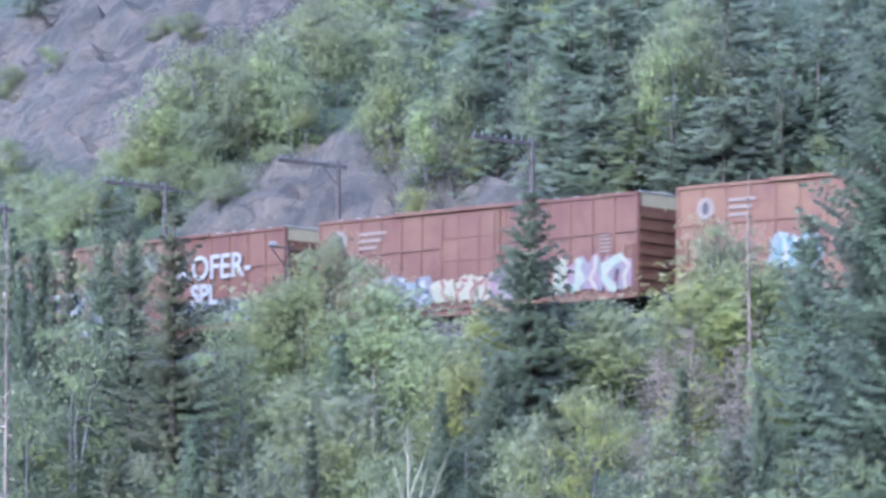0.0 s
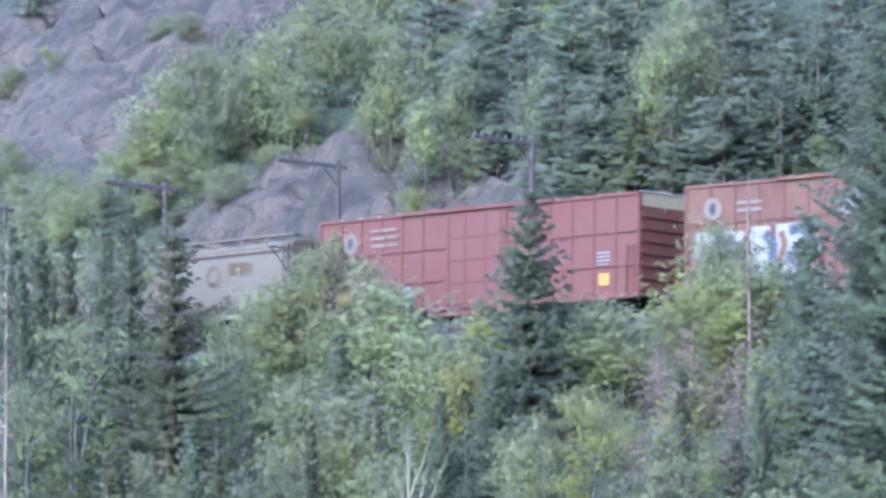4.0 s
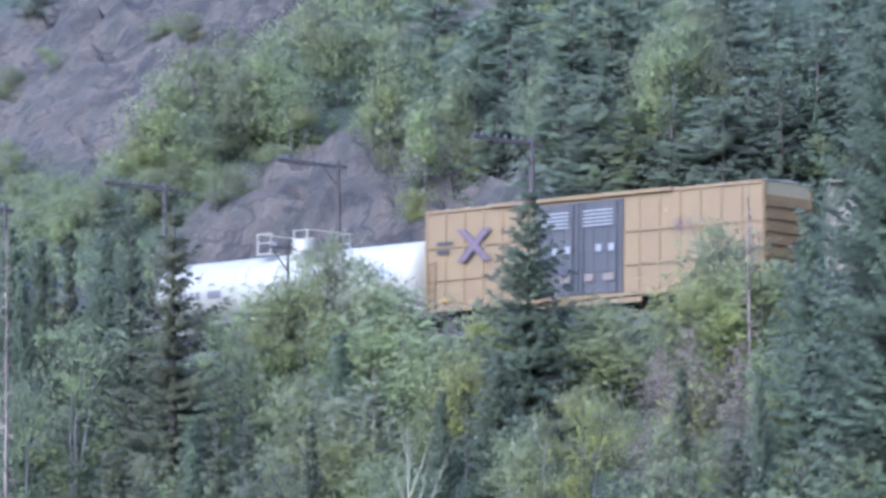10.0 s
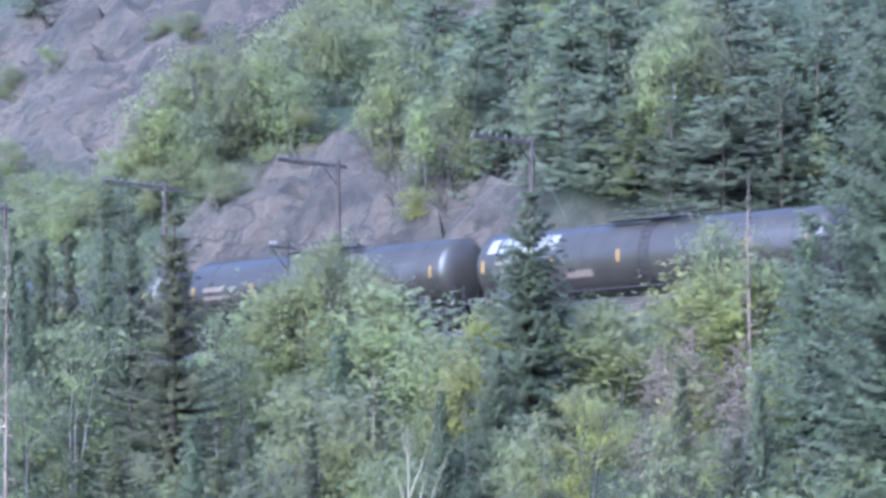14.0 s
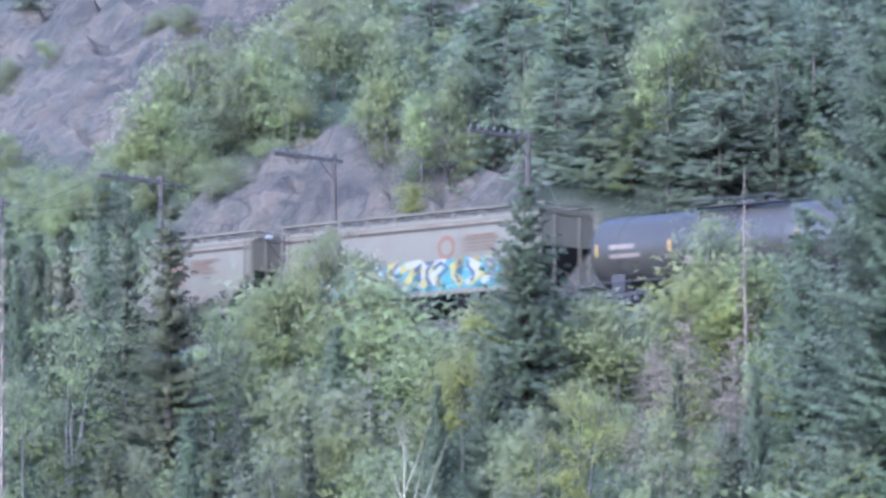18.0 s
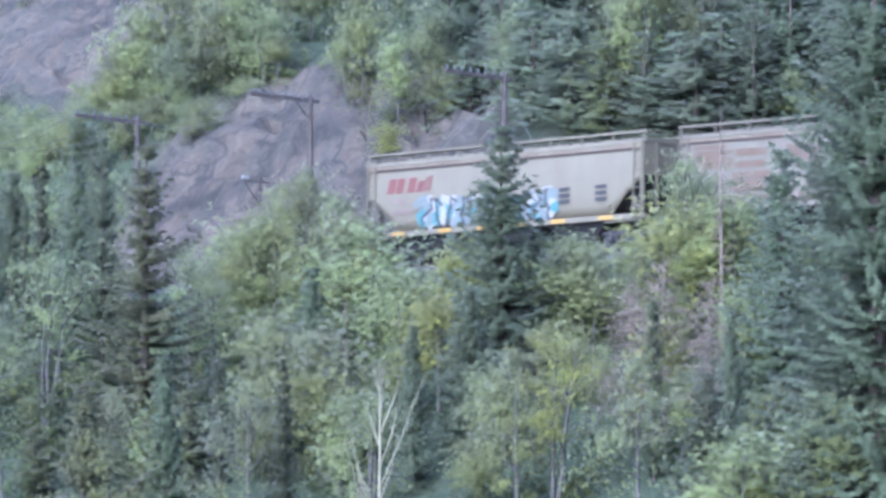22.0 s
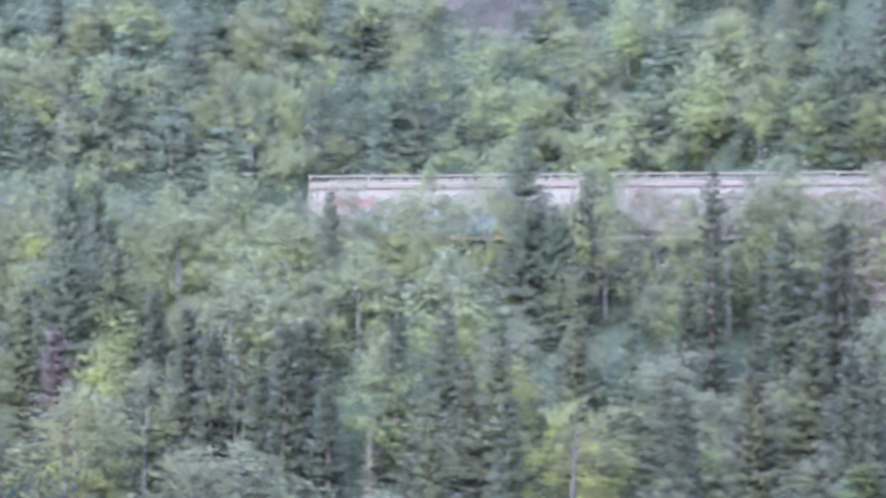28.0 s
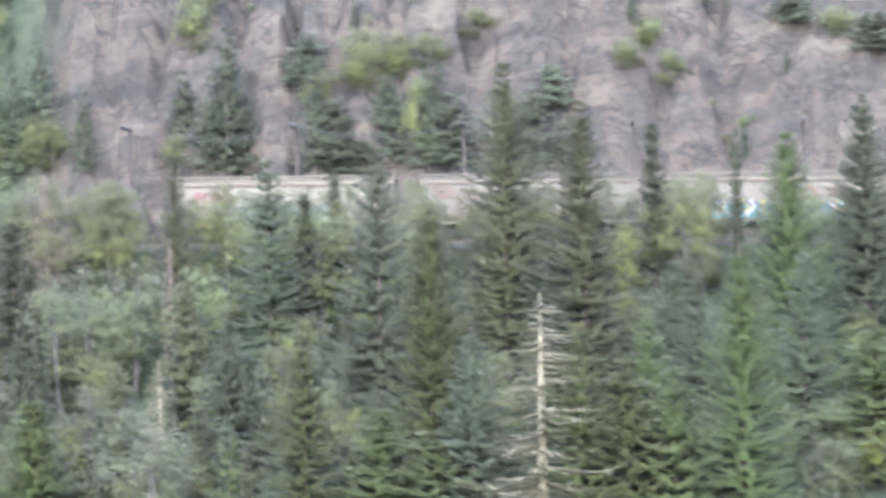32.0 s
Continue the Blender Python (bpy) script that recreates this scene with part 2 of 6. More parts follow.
END_CREAM = plain("cream_end_panel", (0.3, 0.25, 0.145), 0.6, vary=0.2)
ROOF_PALE = plain("galvanised_roof", (0.42, 0.42, 0.40), 0.5, 0.2)
WHITE = plain("white_lettering", (0.24, 0.235, 0.22), 0.6, vary=0.12)

# ---- the plan: everything is set out along the track ----
TURN0, BEND, AWAY, RAIL0, GRADE, SPEED = radians(45.15), 0.00236, 213.0, 21.78, -0.0182, 10.387


def on_track(s):
    """Place of the rail top's middle s metres along the line, and the line's turn."""
    a = TURN0 - BEND * s
    return ((math.sin(TURN0) - math.sin(a)) / BEND, AWAY - (math.cos(a) - math.cos(TURN0)) / BEND, RAIL0 + GRADE * s, a)


def beside(s, u):
    """x, y of a place u metres from the track, towards the valley (minus: uphill)."""
    x, y, z, a = on_track(s)
    return x - math.sin(a) * u, y - math.cos(a) * u


def steps(u, table):
    for (u0, z0), (u1, z1) in zip(table, table[1:]):
        if u <= u1:
            return z0 + (z1 - z0) * (u - u0) / (u1 - u0)
    return table[-1][1]


def soft_step(x, a, b):
    k = min(1.0, max(0.0, (x - a) / (b - a)))
    return k * k * (3 - 2 * k)


DOWN = [(0, -0.3), (2.0, -0.3), (3.6, -1.1), (8, -4.2), (20, -11.6), (30, -17.0), (45, -21.5), (120, -25.0), (5000, -25.0)]


def rockiness(s, v):
    """How bare the slope is, v metres uphill of the track."""
    low_end = 8.5 * soft_step(s, -10, -3)
    near = soft_step(s, -33, -30) * (1 - soft_step(s, 7, 12)) * (1 - soft_step(v, 17 - low_end, 20 - low_end))
    crag = soft_step(s, -150, -130) * (1 - soft_step(s - 0.5 * (v - 30), -66, -60)) * soft_step(v, 26, 29) * (1 - soft_step(v, 85, 95))
    cliff = soft_step(s, 87, 92) * (1 - soft_step(v, 55, 70))
    knob = soft_step(s, 50, 54) * (1 - soft_step(s, 62, 66)) * soft_step(v, 28, 32) * (1 - soft_step(v, 44, 50))
    slab = soft_step(s, -48, -45) * (1 - soft_step(s, -41, -38)) * soft_step(v, 32, 34) * (1 - soft_step(v, 39, 42))
    return max(near, crag, cliff, knob, slab)


def ground(s, u):
    """Height of the ground."""
    x, y = beside(s, u)
    rail = RAIL0 + GRADE * s
    if u >= 0:
        z = rail + steps(u, DOWN)
        k = soft_step(u, 60, 130)
        z = z * (1 - k) - 1.9 * k
        return z + noise.noise((x * 0.12, y * 0.12, 3.0)) * min(0.7, max(0, u - 4) * 0.08)
    v = -u
    z = rail + steps(v, [(0, -0.3), (2.0, -0.3), (3.4, -1.0), (6.0, -1.1)])
    if v > 6.0:
        r = rockiness(s, v)
        w = v - 6.0
        z += 0.72 * min(w, 110) + 0.1 * max(0.0, min(w, 600) - 110)
        z += 5.5 * soft_step(s, -54, -40) * (1 - soft_step(s, 2, 14)) * soft_step(w, 0.3, 6) * (1 - 0.8 * soft_step(w, 10, 24))
        z += 14.0 * soft_step(s, 74, 90) * soft_step(w, 0.2, 12)
        grow = min(1.0, w / 3.0)
        z += grow * 1.3 * noise.noise((x * 0.09, y * 0.09, 1.0))
        if r > 0.01:
            q = Vector((x * 0.16, y * 0.16, z * 0.22))
            q = q + 0.35 * noise.noise_vector(q * 1.7)
            far, spot = noise.voronoi(q)
            block = noise.noise(spot[0] * 3.7 + Vector((0.5, 0.3, 0.7)))
            rough = (1.5 if s < 20 else 3.4) * block + 1.1 * min(1.0, 3.5 * (far[1] - far[0])) - 0.8 + 0.7 * noise.noise((x * 0.3, y * 0.3, z * 0.3)) + 0.8 * noise.noise((x * 0.8, y * 0.8, z * 0.7))
            ledge = (z + 2.0 * noise.noise((x * 0.07, y * 0.07, 9.0))) / 2.6
            rough += 1.5 * (soft_step(ledge - math.floor(ledge), 0.35, 0.75) - (ledge - math.floor(ledge)))
            if s < -40:
                slab = (z * 0.55 - s * 0.16 + v * 0.1 + 1.2 * noise.noise((x * 0.05, y * 0.05, 4.0))) / 2.6
                slab -= math.floor(slab)
                rough += 1.7 * (soft_step(slab, 0.45, 0.98) - slab)
            if s > 84:
                for c, wide in ((91.4, 0.8), (95.6, 0.6), (99.8, 0.7), (106.0, 0.9), (110.2, 0.6), (117.6, 0.8), (124.2, 0.7), (131.0, 0.9), (137.5, 0.7), (143.0, 0.8)):
                    rough -= 2.6 * math.exp(-((s - c + 0.12 * w + 0.8 * noise.noise((z * 0.3, c, 0))) / wide) ** 2)
            z += grow * r * rough * (1.0 + 0.35 * soft_step(s, 80, 92))
    return z


def mesh_of(name, verts, faces, material, smooth=False):
    me = bpy.data.meshes.new(name)
    me.from_pydata(verts, [], faces)
    me.materials.append(material)
    if smooth:
        me.shade_smooth()
    me.update()
    return me


def build_ground():
    ss = [-700, -560, -460, -390, -330, -290] + [-260 + 2.0 * i for i in range(65)] + [-130 + 0.85 * i for i in range(365)] + [188, 195, 210, 230, 260, 300, 350, 420, 520, 640]
    us = [1400, 900, 600, 420, 300, 220, 170, 130, 100, 80, 65] + [55 - 3 * i for i in range(15)] + [9.5, 8, 6.5, 5, 3.6, 2.0, 0, -2.0, -3.4, -4.8, -6.0]
    us += [-6.0 - 0.5 * i for i in range(1, 41)] + [-26 - 0.9 * i for i in range(1, 31)] + [-53 - 1.8 * i for i in range(1, 17)] + [-85, -92, -100, -110, -125, -150, -200, -270, -340]
    verts, bare = [], []
    for s in ss:
        for u in us:
            x, y = beside(s, u)
            verts.append((x, y, ground(s, u)))
            bare.append(rockiness(s, -u) if u < -4 else 0.0)
    n = len(us)
    faces = [(i * n + j, i * n + j + 1, (i + 1) * n + j + 1, (i + 1) * n + j) for i in range(len(ss) - 1) for j in range(n - 1)]
    ob = new("ground", mesh_of("ground", verts, faces, HILL))
    ob.data.attributes.new("bare", "FLOAT", "POINT").data.foreach_set("value", bare)
    tagged(ob, "rocky wooded hillside falling to a valley", "hillside", kind="structure")


build_ground()

# ---- railway line ----
def part(name, me, parent, label=""):
    ob = new(name, me)
    ob.parent = parent
    return tagged(ob, label)


class Shape:
    """Collects boxes, plates and rods into one mesh."""

    def __init__(self):
        self.verts, self.faces = [], []

    def add(self, verts, faces):
        o = len(self.verts)
        self.verts += [tuple(v) for v in verts]
        self.faces += [tuple(i + o for i in f) for f in faces]
        return self

    def box(self, x0, x1, y0, y1, z0, z1, cut=0.0):
        """A box; cut: its long edges are broken by that much."""
        c = cut
        ring = [(y0 + c, z0), (y1 - c, z0), (y1, z0 + c), (y1, z1 - c), (y1 - c, z1), (y0 + c, z1), (y0, z1 - c), (y0, z0 + c)] if c else [(y0, z0), (y1, z0), (y1, z1), (y0, z1)]
        n = len(ring)
        v = [(x0, *p) for p in ring] + [(x1, *p) for p in ring]
        f = [(i, n + i, n + (i + 1) % n, (i + 1) % n) for i in range(n)] + [tuple(range(n)), tuple(range(2 * n - 1, n - 1, -1))]
        return self.add(v, f)

    def rod(self, points, r, sides=6):
        v, f = tube(points, [r] * len(points), sides)
        n = len(points)
        f = f + [tuple(range(sides - 1, -1, -1)), tuple(range((n - 1) * sides, n * sides))]
        return self.add(v, f)

    def loft(self, rings):
        """Closed rings joined one to the next, with end caps."""
        n = len(rings[0])
        v = [p for r in rings for p in r]
        f = [(k * n + i, (k + 1) * n + i, (k + 1) * n + (i + 1) % n, k * n + (i + 1) % n) for k in range(len(rings) - 1) for i in range(n)]
        f += [tuple(range(n)), tuple(range(len(rings) * n - 1, (len(rings) - 1) * n - 1, -1))]
        return self.add(v, f)

    def done(self, name, material, smooth=False):
        me = mesh_of(name, self.verts, self.faces, material)
        bm = bmesh.new()
        bm.from_mesh(me)
        bmesh.ops.recalc_face_normals(bm, faces=bm.faces)
        bm.to_mesh(me)
        bm.free()
        if smooth:
            me.shade_smooth()
        return me


def tube(points, radii, sides=5):
    """Vertices and faces of a tapered tube along points."""
    verts, faces = [], []
    for i, p in enumerate(points):
        p = Vector(p)
        a, b = Vector(points[max(0, i - 1)]), Vector(points[min(len(points) - 1, i + 1)])
        d = (b - a).normalized()
        e = d.orthogonal().normalized()
        f = d.cross(e)
        for k in range(sides):
            w = 2 * math.pi * k / sides
            verts.append(p + (e * math.cos(w) + f * math.sin(w)) * radii[i])
    for i in range(len(points) - 1):
        for k in range(sides):
            m = (k + 1) % sides
            faces.append((i * sides + k, i * sides + m, (i + 1) * sides + m, (i + 1) * sides + k))
    return verts, faces


BALLAST = plain("ballast_stone", (0.075, 0.07, 0.064), 0.95, vary=0.5, scale=9.0)
TIE_WOOD = plain("tie_wood", (0.06, 0.048, 0.04), 0.9, vary=0.4)
RAIL_STEEL = plain("rail_steel", (0.20, 0.15, 0.12), 0.45, 0.6)


def build_line():
    bed = Shape()
    stations = [-250 + 4 * i for i in range(165)]
    rings = []
    for s in stations:
        ring = []
        for u, dz in ((3.1, -0.95), (1.9, -0.16), (-1.9, -0.16), (-3.0, -0.9), (0, -1.2)):
            x, y = beside(s, u)
            ring.append((x, y, RAIL0 + GRADE * s + dz))
        rings.append(ring)
    bed.loft(rings)
    ob = new("ballast_bed", bed.done("ballast_bed", BALLAST))
    tagged(ob, "grey crushed-stone ballast bed of the track", "track bed", kind="structure")
    for off in (0.76, -0.76):
        rail, rings = Shape(), []
        for s in stations:
            ring = []
            for du, dz in ((0.035, 0), (-0.035, 0), (-0.02, -0.05), (-0.07, -0.165), (0.07, -0.165), (0.02, -0.05)):
                x, y = beside(s, off + du)
                ring.append((x, y, RAIL0 + GRADE * s + dz))
            rings.append(ring)
        rail.loft(rings)
        tagged(new("rail", rail.done("rail", RAIL_STEEL)), "worn steel running rail", "rail", kind="structure")
    ties = Shape()
    for i in range(1000):
        s = -240 + 0.6 * i
        x, y, z, a = on_track(s)
        d, n = Vector((math.cos(a), -math.sin(a), 0)), Vector((-math.sin(a), -math.cos(a), 0))
        c = Vector((x, y, z - 0.165))
        v = [c + d * p * 0.11 + n * q * 1.28 + Vector((0, 0, r)) for p in (-1, 1) for q in (-1, 1) for r in (-0.06, 0.0)]
        ties.add(v, [(0, 1, 3, 2), (4, 6, 7, 5), (0, 4, 5, 1), (2, 3, 7, 6), (1, 5, 7, 3), (0, 2, 6, 4)])
    tagged(new("railway_ties", ties.done("railway_ties", TIE_WOOD)), "dark wooden railway ties", "ties", kind="stuff")


build_line()


# ---- freight cars: x forward, -y the side towards the valley, z from the rail ----
def wheel_mesh():
    s, rings = Shape(), []
    for y, r in ((-0.07, 0.2), (-0.07, 0.40), (-0.05, 0.46), (0.05, 0.46), (0.075, 0.5), (0.075, 0.2)):
        rings.append([(r * math.cos(0.3927 * k), y, r * math.sin(0.3927 * k)) for k in range(16)])
    return s.loft(rings).done("wheel", STEEL_DARK)


WHEEL = wheel_mesh()


def truck_mesh():
    s = Shape()
    for y in (-0.99, 0.99):
        s.box(-1.25, 1.25, y - 0.07, y + 0.07, 0.62, 0.78, 0.02)
        s.box(-0.5, 0.5, y - 0.08, y + 0.08, 0.28, 0.42, 0.02)
        for x in (-0.5, 0.5):
            s.box(x - 0.09, x + 0.09, y - 0.08, y + 0.08, 0.3, 0.78, 0.02)
        for x in (-0.22, 0, 0.22):
            s.rod([(x, y, 0.4), (x, y, 0.64)], 0.075, 8)
        for x in (-0.89, 0.89):
            s.box(x - 0.16, x + 0.16, y - 0.1, y + 0.1, 0.36, 0.6, 0.04)
    s.box(-0.22, 0.22, -1.1, 1.1, 0.5, 0.75, 0.03)
    for x in (-0.89, 0.89):
        s.rod([(x, -0.75, 0.46), (x, 0.75, 0.46)], 0.08, 8)
    return s.done("truck", STEEL_DARK)


TRUCK = truck_mesh()


def running_gear(car, half, pivot):
    for x in (-pivot, pivot):
        t = part("truck", TRUCK, car, "black cast-steel truck")
        t.location = (x, 0, 0)
        for wx in (-0.89, 0.89):
            for wy in (-0.75, 0.75):
                w = part("wheel", WHEEL, t)
                w.location = (wx, wy, 0.46)
                if wy > 0:
                    w.rotation_euler = (0, 0, math.pi)
    for sgn in (-1, 1):
        c = Shape().box(-0.1, 0.62, -0.11, 0.11, 0.72, 0.98, 0.03)
        c.box(0.5, 0.78, -0.16, 0.16, 0.66, 1.04, 0.05)
        c.rod([(0.1, 0.25, 0.9), (0.3, 0.3, 0.55), (0.6, 0.15, 0.45)], 0.03)
        ob = part("coupler", c.done("coupler", STEEL_DARK), car)
        ob.location = (sgn * half, 0, 0)
        ob.rotation_euler = (0, 0, 0 if sgn > 0 else math.pi)


def ladder(x, z0, z1, y, width=0.42):
    s = Shape()
    for dx in (-width / 2, width / 2):
        s.box(x + dx - 0.025, x + dx + 0.025, y - 0.06, y, z0, z1)
    n = int((z1 - z0) / 0.38)
    for i in range(n + 1):
        z = z0 + 0.08 + i * (z1 - z0 - 0.16) / n
        s.box(x - width / 2, x + width / 2, y - 0.055, y - 0.025, z - 0.018, z + 0.018)
    return s


def graffiti(car, x0, x1, z0, z1, colours, seed, y, label):
    """Fat wobbly sprayed strokes, one colour over another."""
    r = random.Random(seed)
    for layer, (material, kind, count) in enumerate(colours):
        yy = y - 0.004 * (layer + 1)
        for i in range(count):
            s = Shape()
            cx = x0 + (x1 - x0) * (i + 0.5 + r.uniform(-0.25, 0.25)) / count
            w = (x1 - x0) / count
            if kind == "cloud":
                n = 14
                ring = [(cx + w * 0.72 * (1 + r.uniform(-0.28, 0.2)) * math.cos(6.283 * k / n), yy, 0.5 * (z0 + z1) + (z1 - z0) * 0.5 * (1 + r.uniform(-0.35, 0.1)) * math.sin(6.283 * k / n)) for k in range(n)]
                s.add(ring, [tuple(range(n))])
            elif kind == "block":
                a, b, t = cx - w * 0.42, cx + w * 0.42, (z1 - z0) * r.uniform(0.0, 0.1)
                s.add([(a, yy, z0 + t), (b, yy, z0 + t * 0.5), (b + r.uniform(-0.1, 0.1), yy, z1 - t), (a + r.uniform(-0.1, 0.1), yy, z1 - t * 0.6)], [(0, 1, 2, 3)])
            else:
                fat = w * (0.10 if kind == "line" else 0.19)
                path = [(cx + w * r.uniform(-0.42, 0.42), z0 + (z1 - z0) * q) for q in (r.uniform(0.02, 0.15), 0.4, 0.65, r.uniform(0.85, 0.98))]
                if r.random() < 0.55:
                    path.append((path[-1][0] + w * r.choice((-0.5, 0.5)), path[-1][1] - (z1 - z0) * r.uniform(0.05, 0.3)))
                v = []
                for k, (px, pz) in enumerate(path):
                    (ax, az), (bx, bz) = path[max(0, k - 1)], path[min(len(path) - 1, k + 1)]
                    d = math.hypot(bx - ax, bz - az) + 1e-6
                    nx, nz = -(bz - az) / d * fat, (bx - ax) / d * fat
                    v += [(px + nx, yy, pz + nz), (px - nx, yy, pz - nz)]
                s.add(v, [(2 * k, 2 * k + 1, 2 * k + 3, 2 * k + 2) for k in range(len(path) - 1)])
                yy -= 0.0004
            part("graffiti", s.done("graffiti", material), car, label)


def bars(car, x, z, widths, tall, gap, y, material, name="lettering", lean=0.0, label=""):
    """Writing too small to read, or a mark, as plain bars; each run of widths is one line."""
    for w, space in widths:
        s = Shape().add([(x, y - 0.006, z), (x + w, y - 0.006, z), (x + w + lean, y - 0.006, z + tall), (x + lean, y - 0.006, z + tall)], [(0, 1, 2, 3)])
        part(name, s.done(name, material), car, label)
        x += w + space


def disc(car, x, z, r, y, material, name="emblem", label="", inner=0.0):
    n = 28
    s = Shape()
    ring = [(x + r * math.cos(6.283 * k / n), y - 0.006, z + r * math.sin(6.283 * k / n)) for k in range(n)]
    if inner:
        s.add(ring + [(x + (p[0] - x) * inner, p[1], z + (p[2] - z) * inner) for p in ring], [(k, (k + 1) % n, n + (k + 1) % n, n + k) for k in range(n)])
    else:
        s.add(ring, [tuple(range(n))])
    return part(name, s.done(name, material), car, label)


def words(car, text, x, z, size, y, material, label, bold=0.012, shear=0.0):
    cu = bpy.data.curves.new("lettering", "FONT")
    cu.body, cu.size, cu.shear, cu.offset, cu.extrude = text, size, shear, bold, 0.004
    cu.materials.append(material)
    ob = new("lettering", cu)
    ob.parent = car
    ob.location, ob.rotation_euler = (x, y - 0.012, z), (math.pi / 2, 0, 0)
    return tagged(ob, label)


FADED = plain("faded_lettering", (0.165, 0.128, 0.100), 0.7, vary=0.3)
BLACK = plain("black_lettering", (0.03, 0.03, 0.032), 0.7)
GREY_TAG = plain("grey_spray", (0.15, 0.135, 0.13), 0.6, vary=0.3)
LILAC = plain("lilac_spray", (0.118, 0.106, 0.108), 0.6, vary=0.3)
CREAM = plain("cream_spray", (0.215, 0.198, 0.13), 0.6, vary=0.25)
CYAN = plain("cyan_spray", (0.062, 0.15, 0.148), 0.6, vary=0.3, scale=1.5)
PALE_BLUE = plain("pale_blue_spray", (0.128, 0.145, 0.135), 0.6, vary=0.3)
PINK = plain("pink_spray", (0.145, 0.09, 0.1), 0.6, vary=0.35)
LIME = plain("pale_green_spray", (0.18, 0.195, 0.135), 0.6, vary=0.3)
SPRAY_YELLOW = plain("yellow_spray", (0.235, 0.195, 0.055), 0.6, vary=0.2)
SPRAY_WHITE = plain("white_spray", (0.235, 0.228, 0.205), 0.6, vary=0.2)
NAVY = plain("navy_spray", (0.05, 0.056, 0.072), 0.6)
OCHRE = plain("reflector_yellow", (0.33, 0.2, 0.045), 0.45)
RED_MARK = plain("brown_red_lettering", (0.13, 0.048, 0.038), 0.6)
GREEN_TAG = plain("green_spray", (0.17, 0.28, 0.12), 0.6)


def boxcar(paint_mat, end_top, door_span, door_mat, ribs=15, length=18.5):
    car = new("boxcar")
    h, w, z0, z1 = length / 2, 1.47, 0.85, 5.0
    d0, d1 = door_span
    for sgn, name in ((-1, "side_wall"), (1, "side_wall")):
        y = sgn * w
        at_ribs = []
        s = Shape().box(-h, h, min(y, y - sgn * 0.06), max(y, y - sgn * 0.06), z0, z1)
        for i in range(ribs + 1):
            x = -h + 0.06 + (length - 0.12) * i / ribs
            if d0 - 0.2 < x < d1 + 0.2:
                continue
            at_ribs.append(x)
        wall = part(name, s.done(name, paint_mat), car)
        rib_mesh = Shape().box(-0.06, 0.06, -0.05 if sgn < 0 else 0.0, 0.0 if sgn < 0 else 0.05, z0 + 0.1, z1 - 0.1).done("rib", paint_mat)
        for x in at_ribs:
            part("rib", rib_mesh, wall).location = (x, y, 0)
        for z, t in ((2.1, 0.05), (3.45, 0.05)):
            for a, b in ((-h, d0 - 0.1), (d1 + 0.1, h)):
                s = Shape().box(a, b, y - 0.07 if sgn < 0 else y + 0.04, y - 0.04 if sgn < 0 else y + 0.07, z - t, z + t)
                part("side_rail", s.done("side_rail", paint_mat), car)
        s = Shape().box(-h, h, y - 0.05 if sgn < 0 else y - 0.03, y + 0.03 if sgn < 0 else y + 0.05, z0 - 0.12, z0 + 0.14, 0.02)
        s.box(d0 - 1.0, d1 + 1.0, y - 0.1 if sgn < 0 else y, y if sgn < 0 else y + 0.1, z0 - 0.32, z0 - 0.1, 0.02)
        part("side_sill", s.done("side_sill", paint_mat), car)
        s = Shape().box(-h, h, y - 0.07 if sgn < 0 else y, y if sgn < 0 else y + 0.07, z1 - 0.12, z1 + 0.02, 0.02)
        part("top_chord", s.done("top_chord", paint_mat), car)
        leaves = 2 if d1 - d0 > 4 else 1
        for leaf in range(leaves):
            a = d0 + (d1 - d0) * leaf / leaves + 0.03
            b = d0 + (d1 - d0) * (leaf + 1) / leaves - 0.03
            s = Shape().box(a, b, y - 0.09 if sgn < 0 else y + 0.002, y - 0.002 if sgn < 0 else y + 0.09, z0 + 0.12, z1 - 0.22, 0.02)
            door = part("door", s.done("door", door_mat), car)
            for k in range(1, 4):
                z = z0 + 0.12 + (z1 - z0 - 0.34) * k / 4
                rail = Shape().box(a, b, y - 0.12 if sgn < 0 else y + 0.09, y - 0.09 if sgn < 0 else y + 0.12, z - 0.035, z + 0.035)
                part("door_rail", rail.done("door_rail", door_mat), door)
            for k in range(1, 3):
                x = a + (b - a) * k / 3
                stile = Shape().box(x - 0.03, x + 0.03, y - 0.115 if sgn < 0 else y + 0.09, y - 0.09 if sgn < 0 else y + 0.115, z0 + 0.2, z1 - 0.3)
                part("door_stile", stile.done("door_stile", door_mat), door)
            if sgn < 0:
                for x in (a + 0.25, b - 0.25):
                    rod = Shape().rod([(x, y - 0.14, z0 + 0.15), (x, y - 0.14, z1 - 0.3)], 0.03)
                    part("locking_rod", rod.done("locking_rod", STEEL_DARK if door_mat == DOOR_BLACK else paint_mat), door)
        s = Shape().box(d0 - 2.6, d1 + 2.6, y - 0.16 if sgn < 0 else y + 0.02, y - 0.02 if sgn < 0 else y + 0.16, z1 - 0.1, z1 + 0.06, 0.02)
        part("door_track", s.done("door_track", paint_mat), car)
        s = Shape().box(d0 - 2.6, d1 + 2.6, y - 0.16 if sgn < 0 else y + 0.02, y - 0.02 if sgn < 0 else y + 0.16, z0 - 0.06, z0 + 0.05, 0.02)
        part("door_track", s.done("door_track", paint_mat), car)
